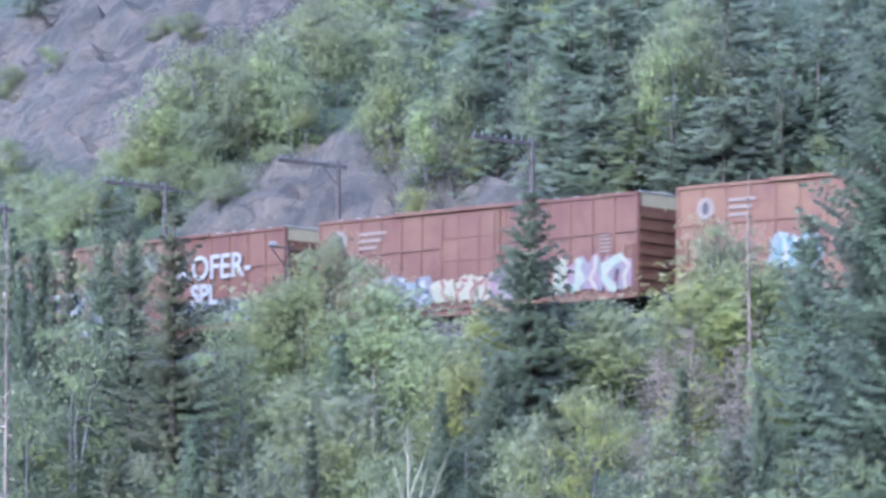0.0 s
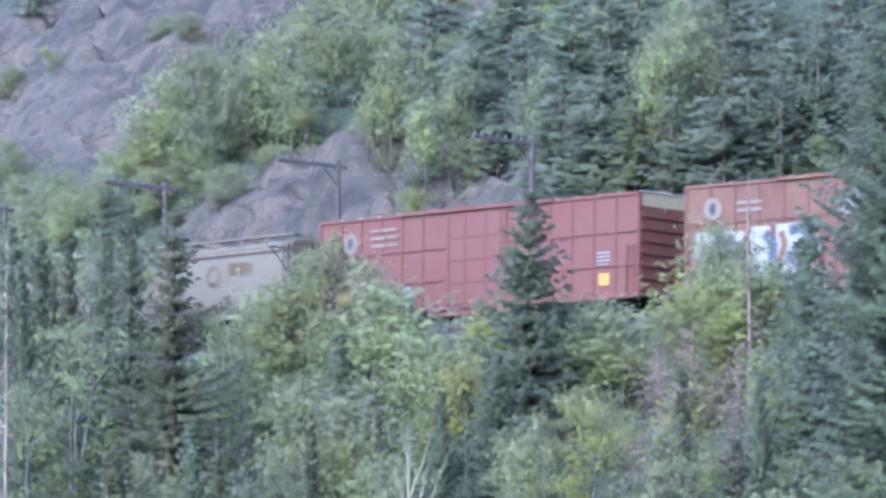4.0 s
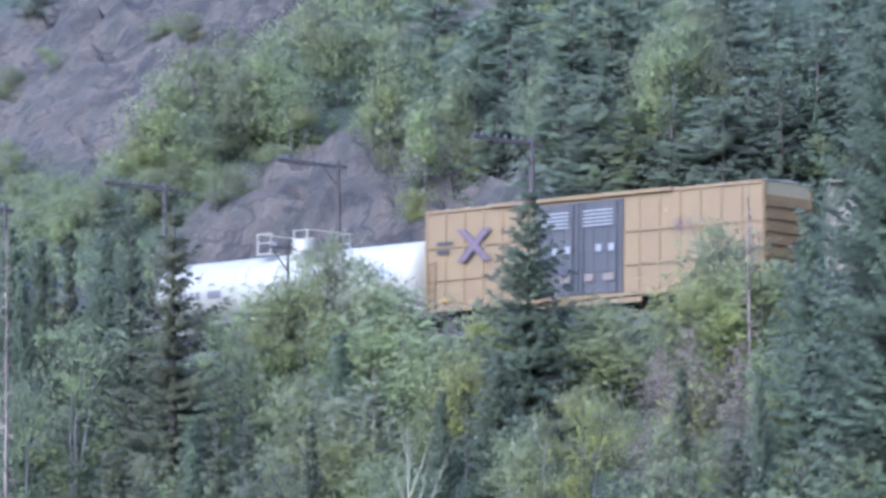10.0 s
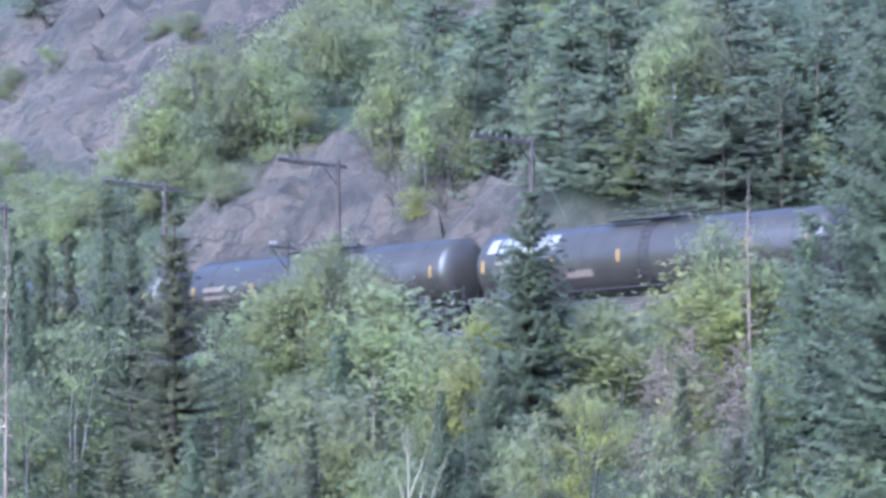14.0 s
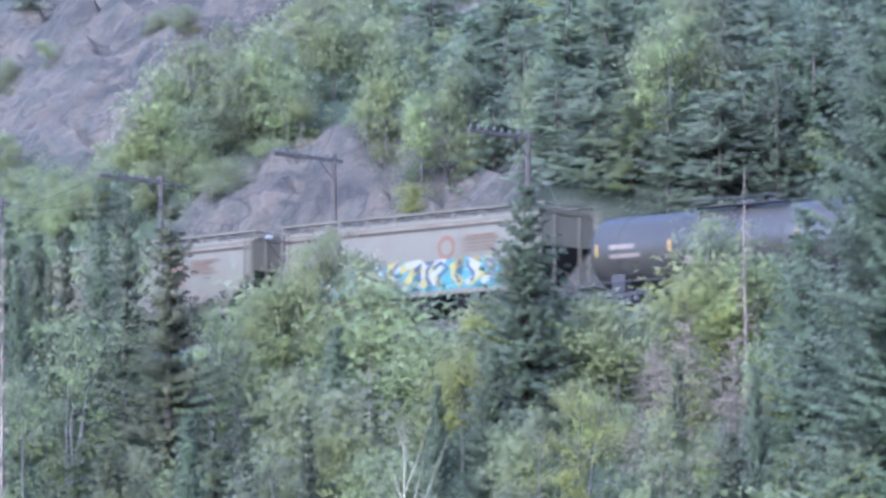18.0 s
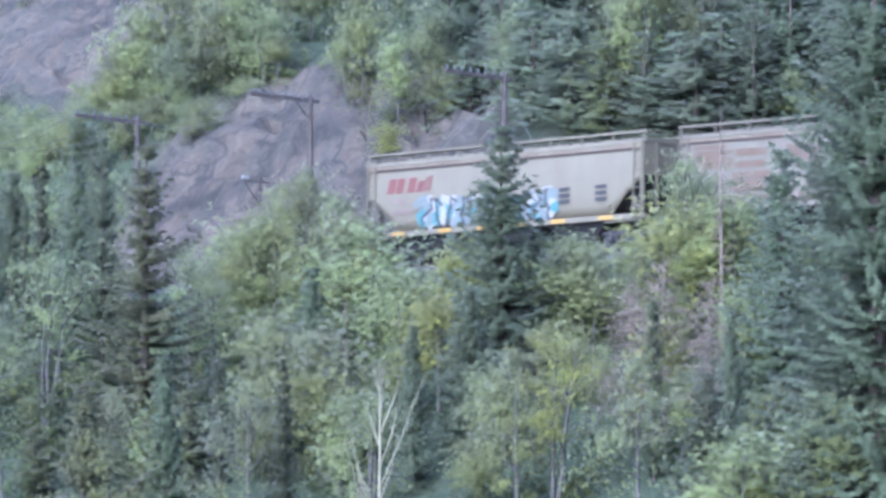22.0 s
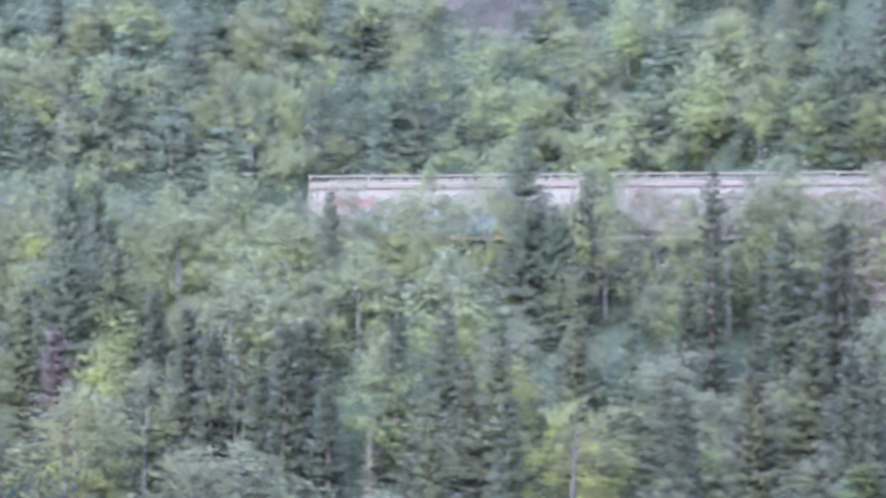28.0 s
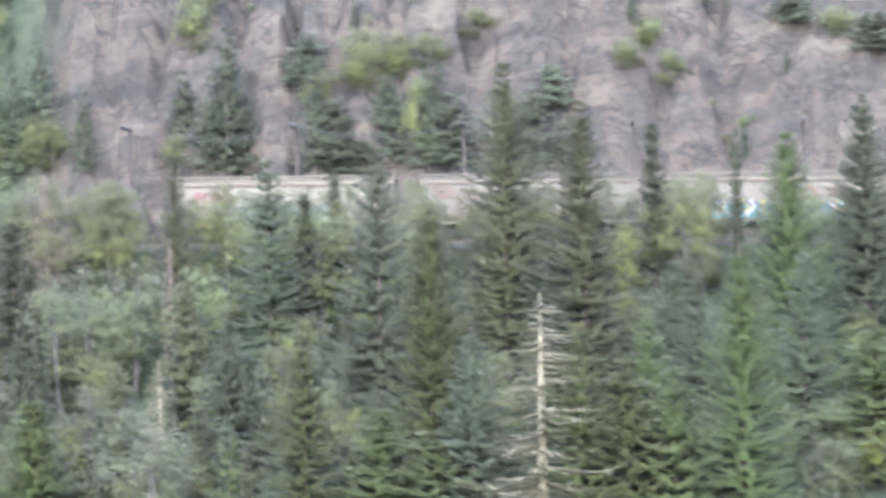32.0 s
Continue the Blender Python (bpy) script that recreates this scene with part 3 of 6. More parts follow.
    for sgn in (-1, 1):
        x = sgn * h
        s = Shape().box(min(x, x - sgn * 0.06), max(x, x - sgn * 0.06), -w + 0.06, w - 0.06, z0, z1 - 0.55)
        for y in (-w, w):
            s.box(min(x - sgn * 0.1, x + sgn * 0.04), max(x - sgn * 0.1, x + sgn * 0.04), min(y, y - math.copysign(0.12, y)), max(y, y - math.copysign(0.12, y)), z0 - 0.1, z1)
        wall = part("end_wall", s.done("end_wall", paint_mat), car)
        fold = Shape().box(min(0, sgn * 0.07), max(0, sgn * 0.07), -w + 0.15, w - 0.15, -0.11, 0.11, 0.05).done("corrugation", paint_mat)
        for i in range(7):
            part("corrugation", fold, wall).location = (x, 0, z0 + 0.25 + i * 0.5)
        s = Shape()
        ring0 = [(x, -w + 0.02, z1 - 0.55), (x, w - 0.02, z1 - 0.55), (x, w - 0.02, z1), (x, 0.0, z1 + 0.13), (x, -w + 0.02, z1)]
        s.loft([ring0, [(p[0] - sgn * 0.08, p[1], p[2]) for p in ring0]])
        part("end_top_panel", s.done("end_top_panel", end_top if sgn > 0 else paint_mat), car)
    s = Shape()
    n = 16
    for i in range(n):
        a, b = -h + length * i / n + 0.02, -h + length * (i + 1) / n - 0.02
        ring = [(-w, z1), (0.0, z1 + 0.13), (w, z1), (w, z1 - 0.05), (0.0, z1 + 0.06), (-w, z1 - 0.05)]
        s.loft([[(a, *p) for p in ring], [(b, *p) for p in ring]])
        s.box(b - 0.03, b + 0.07, -w + 0.05, w - 0.05, z1 + 0.02, z1 + 0.06)
    part("roof", s.done("roof", ROOF_PALE if end_top != paint_mat else paint_mat), car, "pale metal roof")
    s = ladder(h - 0.4, z0, 2.9, -w - 0.05)
    part("ladder", s.done("ladder", paint_mat), car)
    part("ladder", ladder(-h + 0.4, z0, 2.9, -w - 0.05).done("ladder", paint_mat), car)
    s = Shape().box(-h + 0.2, h - 0.2, -0.3, 0.3, 0.7, 0.98).box(-h + 0.1, h - 0.1, -w + 0.1, w - 0.1, 0.84, 0.96)
    for x in (-pivot_of(h), -2.5, 0, 2.5, pivot_of(h)):
        s.box(x - 0.1, x + 0.1, -w + 0.1, w - 0.1, 0.66, 0.86)
    part("underframe", s.done("underframe", STEEL_DARK), car)
    running_gear(car, h, pivot_of(h))
    return car


def pivot_of(half):
    return half - 2.3


# rust-brown, darkened to paint in the shadow of the hopper's roof overhang
EAVE_SHADOW = plain("rusty_eave_shadow", (0.050, 0.036, 0.026), 0.85, vary=0.4)
ROOF_RUSTY = paint("rust_stained_roof_edge", (0.2, 0.172, 0.12), (0.12, 0.072, 0.042), 0.9)


def hopper(paint_mat, stripe=None, length=15.55, end_dark=True, trim=None):
    """Three-bay covered hopper with sloping ends, roof walkway and hatches."""
    car = new("covered_hopper")
    h, w, z0, z1 = length / 2, 1.53, 1.2, 4.25
    for sgn in (-1, 1):
        ys = [(z0 + 0.18, 1.44), (1.9, 1.50), (2.7, 1.535), (3.5, 1.53), (z1, 1.47)]
        xs = [-h, -h + 0.25, -h + 0.9, -h + 1.45, -h + 1.75] + [-h + 1.75 + (length - 3.5) * i / 16 for i in range(1, 16)] + [h - 1.75, h - 1.45, h - 0.9, h - 0.25, h]
        low = {-h: 2.95, -h + 0.25: 2.72, -h + 0.9: 2.25, -h + 1.45: 1.75, h: 2.95, h - 0.25: 2.72, h - 0.9: 2.25, h - 1.45: 1.75}
        verts, faces = [], []
        for x in xs:
            zb = low.get(x, z0 + 0.18)
            for k in range(7):
                z = zb + (z1 - zb) * k / 6
                y = np.interp(z, [p[0] for p in ys], [p[1] for p in ys])
                verts.append((x, sgn * y, z))
                verts.append((x, sgn * (y - 0.03), z))
        for i in range(len(xs) - 1):
            for k in range(6):
                a = i * 14 + k * 2
                b = a + 14
                faces.append((a, b, b + 2, a + 2))
                faces.append((a + 1, a + 3, b + 3, b + 1))
            faces.append((i * 14, i * 14 + 1, (i + 1) * 14 + 1, (i + 1) * 14))
        s = Shape().add(verts, faces)
        part("side_sheet", s.done("side_sheet", paint_mat, True), car)
        y = sgn * 1.5
        s = Shape().box(-h - 0.05, h + 0.05, min(y - sgn * 0.12, y + sgn * 0.04), max(y - sgn * 0.12, y + sgn * 0.04), z0 - 0.02, z0 + 0.2, 0.02)
        part("side_sill", s.done("side_sill", trim or paint_mat), car)
        s = Shape().box(-h, h, min(sgn * 1.46, sgn * 1.56), max(sgn * 1.46, sgn * 1.56), z1 - 0.1, z1 + 0.04, 0.02)
        part("roof_angle", s.done("roof_angle", trim or paint_mat), car)
        # thin dark strip that stands for the roof overhang's shadow line
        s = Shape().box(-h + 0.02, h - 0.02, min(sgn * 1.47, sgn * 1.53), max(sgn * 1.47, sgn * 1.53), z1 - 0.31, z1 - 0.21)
        part("eave_shadow", s.done("eave_shadow", EAVE_SHADOW), car, "dark rusty strip painted as the shadow line under the roof edge")
        s = Shape().box(-h + 0.02, h - 0.02, min(sgn * 1.47, sgn * 1.548), max(sgn * 1.47, sgn * 1.548), z1 - 0.2, z1 - 0.11, 0.01)
        part("roof_flange", s.done("roof_flange", ROOF_RUSTY), car, "rust-stained flange under the roof")
        part("end_ladder", ladder(-h + 0.28, z0, z1 + 0.2, sgn * 1.56 if sgn < 0 else 1.6).done("end_ladder", paint_mat), car)
        part("end_ladder", ladder(h - 0.28, z0, z1 + 0.2, sgn * 1.56 if sgn < 0 else 1.6).done("end_ladder", paint_mat), car)
    # roof with its rounded fall, hatches and the walkway round it
    ring = [(-1.5, z1 - 0.02), (-1.3, z1 + 0.14), (-0.7, z1 + 0.24), (0.7, z1 + 0.24), (1.3, z1 + 0.14), (1.5, z1 - 0.02), (0, z1 - 0.08)]
    s = Shape().loft([[(-h, *p) for p in ring], [(h, *p) for p in ring]])
    part("roof", s.done("roof", paint_mat), car)
    for i in range(10):
        x = -h + 1.0 + (length - 2.0) * (i + 0.5) / 10
        s = Shape().box(x - 0.62, x + 0.62, -0.32, 0.32, z1 + 0.22, z1 + 0.36, 0.05)
        s.box(x - 0.05, x + 0.05, -0.36, 0.36, z1 + 0.36, z1 + 0.4)
        part("hatch_cover", s.done("hatch_cover", paint_mat), car)
    for sgn in (-1, 1):
        y = sgn * 1.28
        s = Shape().box(-h - 0.1, h + 0.1, y - 0.18, y + 0.18, z1 + 0.40, z1 + 0.44)
        s.box(-h - 0.1, h + 0.1, sgn * 1.46 - 0.012, sgn * 1.46 + 0.012, z1 + 0.44, z1 + 0.49)
        n = 9
        for i in range(n + 1):
            x = -h + length * i / n
            s.box(x - 0.03, x + 0.03, sgn * 1.42 - 0.03, sgn * 1.42 + 0.03, z1, z1 + 0.42)
            s.box(x - 0.04, x + 0.04, min(0, y), max(0, y), z1 + 0.36, z1 + 0.4)
        part("roof_walkway", s.done("roof_walkway", paint_mat), car, "open steel roof walkway")
    for sgn in (-1, 1):
        x = sgn * h
        s = Shape().box(min(x, x - sgn * 0.05), max(x, x - sgn * 0.05), -1.46, 1.46, 2.95, z1 + 0.05)
        for y in (-0.75, 0.75):
            s.box(min(x, x + sgn * 0.06), max(x, x + sgn * 0.06), y - 0.06, y + 0.06, z0, z1)
        part("end_sheet", s.done("end_sheet", paint_mat), car)
        ring = [(x - sgn * 0.05, 2.98), (x - sgn * 1.95, 1.42), (x - sgn * 2.02, 1.48), (x - sgn * 0.05, 3.08)]
        s = Shape().loft([[(p[0], -1.4, p[1]) for p in ring], [(p[0], 1.4, p[1]) for p in ring]])
        # end_dark: dark steel replaces the car paint, so the shade is in the colour
        part("slope_sheet", s.done("slope_sheet", STEEL_DARK if end_dark else paint_mat), car, "sloping end sheet coloured dark for its shade")
        s = Shape().box(min(x, x - sgn * 2.2), max(x, x - sgn * 2.2), -1.45, 1.45, z0 - 0.1, z0 + 0.06)
        for y in (-1.0, 1.0):
            s.rod([(x - sgn * 0.15, y, z0), (x - sgn * 1.1, y, 2.1)], 0.05)
        part("end_platform", s.done("end_platform", paint_mat), car)
        for y in (-1.5, 1.5):
            post = Shape().box(min(x, x - sgn * 0.1), max(x, x - sgn * 0.1), y - 0.05, y + 0.05, z0, z1)
            part("corner_post", post.done("corner_post", paint_mat), car)
    for i in (-1, 0, 1):
        x = i * 3.9
        rings = [[(x + a * 1.85, b * 1.4, z0 + 0.1) for a, b in ((-1, -1), (1, -1), (1, 1), (-1, 1))], [(x + a * 0.5, b * 0.75, 0.42) for a, b in ((-1, -1), (1, -1), (1, 1), (-1, 1))]]
        part("discharge_bay", Shape().loft(rings).done("discharge_bay", STEEL_DARK), car, "dark discharge bay under the body")
    part("centre_sill", Shape().box(-h - 0.3, h + 0.3, -0.3, 0.3, 0.72, 1.05).done("centre_sill", STEEL_DARK), car)
    running_gear(car, h + 0.35, h - 1.35)
    return car


def tank_car(paint_mat, half, radius, mid, pressure, rail_mat):
    car = new("tank_car")
    n, rings = 36, []
    cap = 0.62
    profile = [(-half + cap - cap * math.cos(a), radius * math.sin(a)) for a in [0.12, 0.35, 0.6, 0.85, 1.1, 1.35, 1.5708]]
    profile += [(-x, r) for x, r in reversed(profile)]
    for x, r in profile:
        rings.append([(x, r * math.cos(6.283185 * k / n), mid + r * math.sin(6.283185 * k / n)) for k in range(n)])
    shell = part("tank_shell", Shape().loft(rings).done("tank_shell", paint_mat, True), car)
    for x in (-half + 1.9, -half * 0.35, half * 0.35, half - 1.9):
        ring = []
        for xx, rr in ((x - 0.05, radius), (x - 0.05, radius + 0.014), (x + 0.05, radius + 0.014), (x + 0.05, radius)):
            ring.append([(xx, rr * math.cos(6.283185 * k / n), mid + rr * math.sin(6.283185 * k / n)) for k in range(n)])
        part("weld_band", Shape().loft(ring).done("weld_band", paint_mat), shell)
    for sgn in (-1, 1):
        s = Shape()
        x = sgn * (half - 1.7)
        s.box(x - 0.35, x + 0.35, -1.15, 1.15, 0.75, mid - radius * 0.62, 0.03)
        s.box(min(x, x + sgn * 2.4), max(x, x + sgn * 2.4), -0.32, 0.32, 0.72, 1.05)
        x1 = sgn * (half + 0.15)
        s.box(x1 - 0.3, x1 + 0.3, -1.4, 1.4, 0.98, 1.08)
        part("stub_sill", s.done("stub_sill", paint_mat if pressure else STEEL_DARK), car)
    for sgn in (-1, 1):
        r = Shape()
        for x in (-half - 0.35, half + 0.35):
            r.rod([(x, sgn * 1.4, 0.6), (x, sgn * 1.4, 1.75), (x, sgn * 0.95, 1.75)], 0.03)
        r.rod([(-half - 0.1, sgn * 1.42, 1.15), (half + 0.1, sgn * 1.42, 1.15)], 0.03)
        part("handrail", r.done("handrail", rail_mat), car)
    top = mid + radius
    f = Shape()
    if pressure:
        rings = [[(0.5 * math.cos(0.3927 * k), 0.5 * math.sin(0.3927 * k), z) for k in range(16)] for z in (top - 0.1, top + 0.62)]
        part("valve_housing", Shape().loft(rings).done("valve_housing", paint_mat, False), car, "white valve housing")
        for sgn in (-1, 1):
            for x0, x1 in ((-1.6, -0.75), (0.75, 1.6)):
                board = Shape().box(x0, x1, sgn * 1.0 - 0.3, sgn * 1.0 + 0.3, top - 0.05, top)
                part("walkway", board.done("walkway", rail_mat), car)
                f = Shape()
                f.rod([(x0, sgn * 1.25, top - 0.1), (x0, sgn * 1.25, top + 0.85), (x1, sgn * 1.25, top + 0.85), (x1, sgn * 1.25, top - 0.1)], 0.035)
                f.rod([(x0, sgn * 1.25, top + 0.45), (x1, sgn * 1.25, top + 0.45)], 0.025)
                xe = x0 if x0 < -1 else x1
                f.rod([(xe, sgn * 1.25, top + 0.85), (xe, sgn * 0.02, top + 0.85)], 0.035)
                part("handrail", f.done("handrail", rail_mat), car, "white handrail on top of the tank")
    else:
        for sgn in (-1, 1):
            board = Shape().box(-2.4, 2.4, sgn * 0.75 - 0.25, sgn * 0.75 + 0.25, top - 0.02, top + 0.02)
            part("walkway", board.done("walkway", rail_mat), car)
            f = Shape().rod([(-2.4, sgn * 1.0, top - 0.15), (-2.4, sgn * 1.0, top + 0.28), (2.4, sgn * 1.0, top + 0.28), (2.4, sgn * 1.0, top - 0.15)], 0.03)
            part("handrail", f.done("handrail", rail_mat), car)
        part("hatch", Shape().box(-0.4, 0.4, -0.35, 0.35, top - 0.05, top + 0.22, 0.05).done("hatch", rail_mat), car)
        f = Shape().box(1.0, 1.35, -0.15, 0.15, top - 0.05, top + 0.25, 0.05)
    if not pressure:
        part("vent_valve", f.done("vent_valve", rail_mat), car, "small vent valve on top of the tank")
    for sgn in (-1, 1):
        l = Shape()
        for x in (-0.22, 0.22):
            pts = [(x, sgn * (radius + 0.05) * math.cos(a), mid + (radius + 0.05) * math.sin(a)) for a in (-1.0, -0.6, -0.2, 0.2, 0.6, 1.0, 1.3)]
            l.rod(pts, 0.028, 5)
        for a in [-0.95 + 0.2 * i for i in range(11)]:
            p = (sgn * (radius + 0.05) * math.cos(a), mid + (radius + 0.05) * math.sin(a))
            l.rod([(-0.22, *p), (0.22, *p)], 0.02, 5)
        part("side_ladder", l.done("side_ladder", rail_mat), car)
    running_gear(car, half + 0.45, half - 1.7)
    return car


def on_shell(car, x, w, z, tall, radius, mid, material, name="lettering", label=""):
    """A mark that follows the round of a tank."""
    s, v = Shape(), []
    for k in range(5):
        zz = z + tall * k / 4
        y = -math.sqrt(max(0.01, (radius + 0.012) ** 2 - (zz - mid) ** 2))
        v += [(x, y, zz), (x + w, y, zz)]
    s.add(v, [(2 * k, 2 * k + 1, 2 * k + 3, 2 * k + 2) for k in range(4)])
    return part(name, s.done(name, material), car, label)


TRAIN = []


def couple(car, front, rear, label, category):
    tagged(car, label, category, group="freight train")
    TRAIN.append((car, 0.5 * (front + rear)))
    return car


SIDE = -1.53


def emblem(car, x, z):
    """Worn round mark: a pale disc with a dark plain shape on it."""
    disc(car, x, z, 0.46, SIDE, FADED, "emblem", "faded pale round emblem")
    n, s = 12, Shape()
    ring = [(x + 0.17 * math.cos(6.283 * k / n), SIDE - 0.012, z - 0.03 + (0.30 if k < 7 else 0.22) * math.sin(6.283 * k / n)) for k in range(n)]
    part("emblem", s.add(ring, [tuple(range(n))]).done("emblem", STEEL_DARK), car, "dark shape on the emblem")


car = couple(boxcar(RED_FADED, RED_FADED, (-1.9, 1.9), RED_FADED), 33.0, 14.4, "weathered brown-red boxcar with a cyan sprayed tag", "boxcar")
emblem(car, -7.75, 4.05)
for i in range(3):
    bars(car, -6.6, 4.25 - 0.3 * i, [(1.4 - 0.2 * i, 0.1)], 0.14, 0, SIDE, FADED)
graffiti(car, -4.2, -2.2, 1.3, 2.9, [(PALE_BLUE, "cloud", 2), (SPRAY_WHITE, "stroke", 3), (CYAN, "line", 4)], 3, SIDE - 0.06, "cyan sprayed letters")

car = couple(boxcar(RED, END_CREAM, (-2.0, 1.6), RED), 12.55, -6.15, "weathered brown-red boxcar with pink and green graffiti", "boxcar")
emblem(car, -7.9, 4.1)
for i in range(3):
    bars(car, -6.8, 4.25 - 0.3 * i, [(1.7 - 0.3 * i, 0.1)], 0.14, 0, SIDE, FADED)
graffiti(car, -6.2, -2.3, 1.0, 2.3, [(PALE_BLUE, "cloud", 4), (GREY_TAG, "stroke", 3), (LILAC, "stroke", 3), (SPRAY_WHITE, "stroke", 5), (NAVY, "line", 3)], 5, SIDE - 0.06, "pale blue and white sprayed letters")
graffiti(car, -2.0, 1.2, 1.0, 2.2, [(CREAM, "stroke", 5), (CREAM, "cloud", 3), (RED_MARK, "line", 4)], 6, SIDE - 0.1, "pale green sprayed letters")
graffiti(car, 1.2, 4.2, 1.0, 2.4, [(PINK, "cloud", 3), (LILAC, "stroke", 3), (FADED, "line", 4)], 9, SIDE - 0.12, "pink sprayed letters")
graffiti(car, 4.3, 5.6, 0.9, 2.6, [(CREAM, "stroke", 2), (LIME, "line", 2)], 10, SIDE - 0.06, "pale green sprayed mark")
graffiti(car, 5.6, 9.0, 1.0, 2.6, [(PINK, "cloud", 4), (LILAC, "stroke", 5), (CREAM, "line", 4), (LIME, "line", 2)], 11, SIDE - 0.06, "pink sprayed letters")
for i in range(5):
    bars(car, 7.2, 3.3 - 0.16 * i, [(0.6, 0.1)], 0.07, 0, SIDE, FADED)

car = couple(boxcar(RED, END_CREAM, (-1.9, 1.7), RED), -8.1, -26.75, "brown-red boxcar with white hand-painted words", "boxcar")
words(car, "KOFER-", 2.1, 3.05, 1.5, SIDE - 0.06, SPRAY_WHITE, "white hand-painted letters", 0.025)
words(car, "SPL", 3.1, 1.95, 1.25, SIDE - 0.06, SPRAY_WHITE, "white hand-painted letters", 0.04)
emblem(car, -7.8, 4.0)
for i in range(2):
    bars(car, -6.6, 4.1 - 0.3 * i, [(1.3, 0.1)], 0.14, 0, SIDE, FADED)
graffiti(car, -8.5, -2.1, 0.95, 3.2, [(SPRAY_WHITE, "block", 5), (RED, "line", 4), (NAVY, "line", 3)], 21, SIDE - 0.06, "tall white sprayed letters")
graffiti(car, -1.6, 0.6, 3.3, 4.5, [(GREY_TAG, "cloud", 2), (FADED, "line", 6)], 23, SIDE - 0.12, "grey-blue sprayed mark")
graffiti(car, 2.0, 7.4, 0.95, 2.2, [(BLACK, "cloud", 6), (LIME, "line", 9)], 25, SIDE - 0.06, "black sprayed letters with green outlines")

car = couple(boxcar(RED_CLEAN, END_CREAM, (-1.7, 1.9), RED_CLEAN), -28.95, -47.6, "fresh red boxcar with a white round emblem", "boxcar")
emblem(car, -7.35, 3.95)
for i in range(3):
    bars(car, -6.1, 4.35 - 0.32 * i, [(0.85 if i else 0.5, 0.12), (0.6 if i else 0.9, 0.1)], 0.13, 0, SIDE, FADED)
bars(car, -7.9, 2.55, [(0.18, 0.06), (0.22, 0.1)], 0.28, 0, SIDE, WHITE)
bars(car, -7.9, 2.1, [(0.5, 0.4), (0.6, 0.1)], 0.2, 0, SIDE, WHITE)
bars(car, -7.9, 1.2, [(0.5, 0.1)], 0.6, 0, SIDE, OCHRE, "reflector")
graffiti(car, -6.8, -3.4, 0.95, 1.9, [(PALE_BLUE, "stroke", 4), (SPRAY_WHITE, "line", 6)], 31, SIDE - 0.06, "grey sprayed letters")
for i in range(4):
    bars(car, 7.0, 2.6 - 0.16 * i, [(0.7, 0.1)], 0.07, 0, SIDE, WHITE)
bars(car, 7.1, 1.3, [(0.6, 0.1)], 0.5, 0, SIDE, OCHRE, "reflector")


def rust_panels(car, spans, seed):
    """Large rusted-through blocks of old lettering on a hopper's side."""
    r = random.Random(seed)
    for x, z, w, tall in spans:
        n = 5
        for i in range(n):
            zz = z + tall * i / n
            bars(car, x + r.uniform(-0.1, 0.1), zz, [(w * r.uniform(0.75, 1.05), 0.1)], tall / n * r.uniform(0.55, 0.95), 0, -1.552, RUST_STAIN, "rust_stain")


RUST_STAIN = paint("rust_stain", (0.098, 0.062, 0.034), (0.125, 0.1, 0.072), 0.7)
car = couple(hopper(HOPPER_GREY), -49.3, -64.8, "grey covered hopper car with rusted lettering", "hopper car")
rust_panels(car, [(-6.6, 2.9, 1.4, 0.7), (-3.6, 3.0, 3.2, 0.6), (-5.2, 1.6, 1.0, 1.0), (-3.6, 1.6, 1.2, 1.2), (-1.6, 1.7, 1.0, 1.0), (3.6, 3.1, 1.6, 0.6)], 1)
disc(car, 2.6, 3.15, 0.5, -1.55, RUST_STAIN, inner=0.6)
car = couple(hopper(HOPPER_WHITE), -66.1, -81.9, "pale beige covered hopper car with a green sprayed mark", "hopper car")
graffiti(car, -0.2, 0.5, 2.5, 3.6, [(GREEN_TAG, "stroke", 1)], 41, -1.55, "small bright green sprayed mark")
bars(car, 5.0, 1.9, [(0.5, 0.1)], 0.3, 0, -1.55, OCHRE, "reflector")
for i in range(2):
    bars(car, 4.0, 2.4 - 0.4 * i, [(0.8, 0.1)], 0.2, 0, -1.55, RUST_STAIN)

car = couple(boxcar(YELLOW, END_CREAM, (-2.9, 1.9), DOOR_BLACK, 17), -84.95, -103.35, "yellow-tan boxcar with two black plug doors", "boxcar")
for leaf in (-2.6, -0.2):
    for i in range(5):
        bars(car, leaf, 4.35 - 0.15 * i, [(1.6, 0.1)], 0.07, 0, SIDE - 0.12, WHITE)
    bars(car, leaf + 0.7, 2.7, [(0.3, 0.4), (0.3, 0.1)], 0.3, 0, SIDE - 0.12, WHITE)
    bars(car, leaf + 0.1, 1.5, [(0.5, 0.5), (0.6, 0.1)], 0.3, 0, SIDE - 0.12, FADED)
bars(car, -8.5, 3.5, [(0.9, 0.1)], 0.16, 0, SIDE - 0.03, STEEL_DARK)
bars(car, -8.5, 3.15, [(0.7, 0.1)], 0.16, 0, SIDE - 0.03, STEEL_DARK)
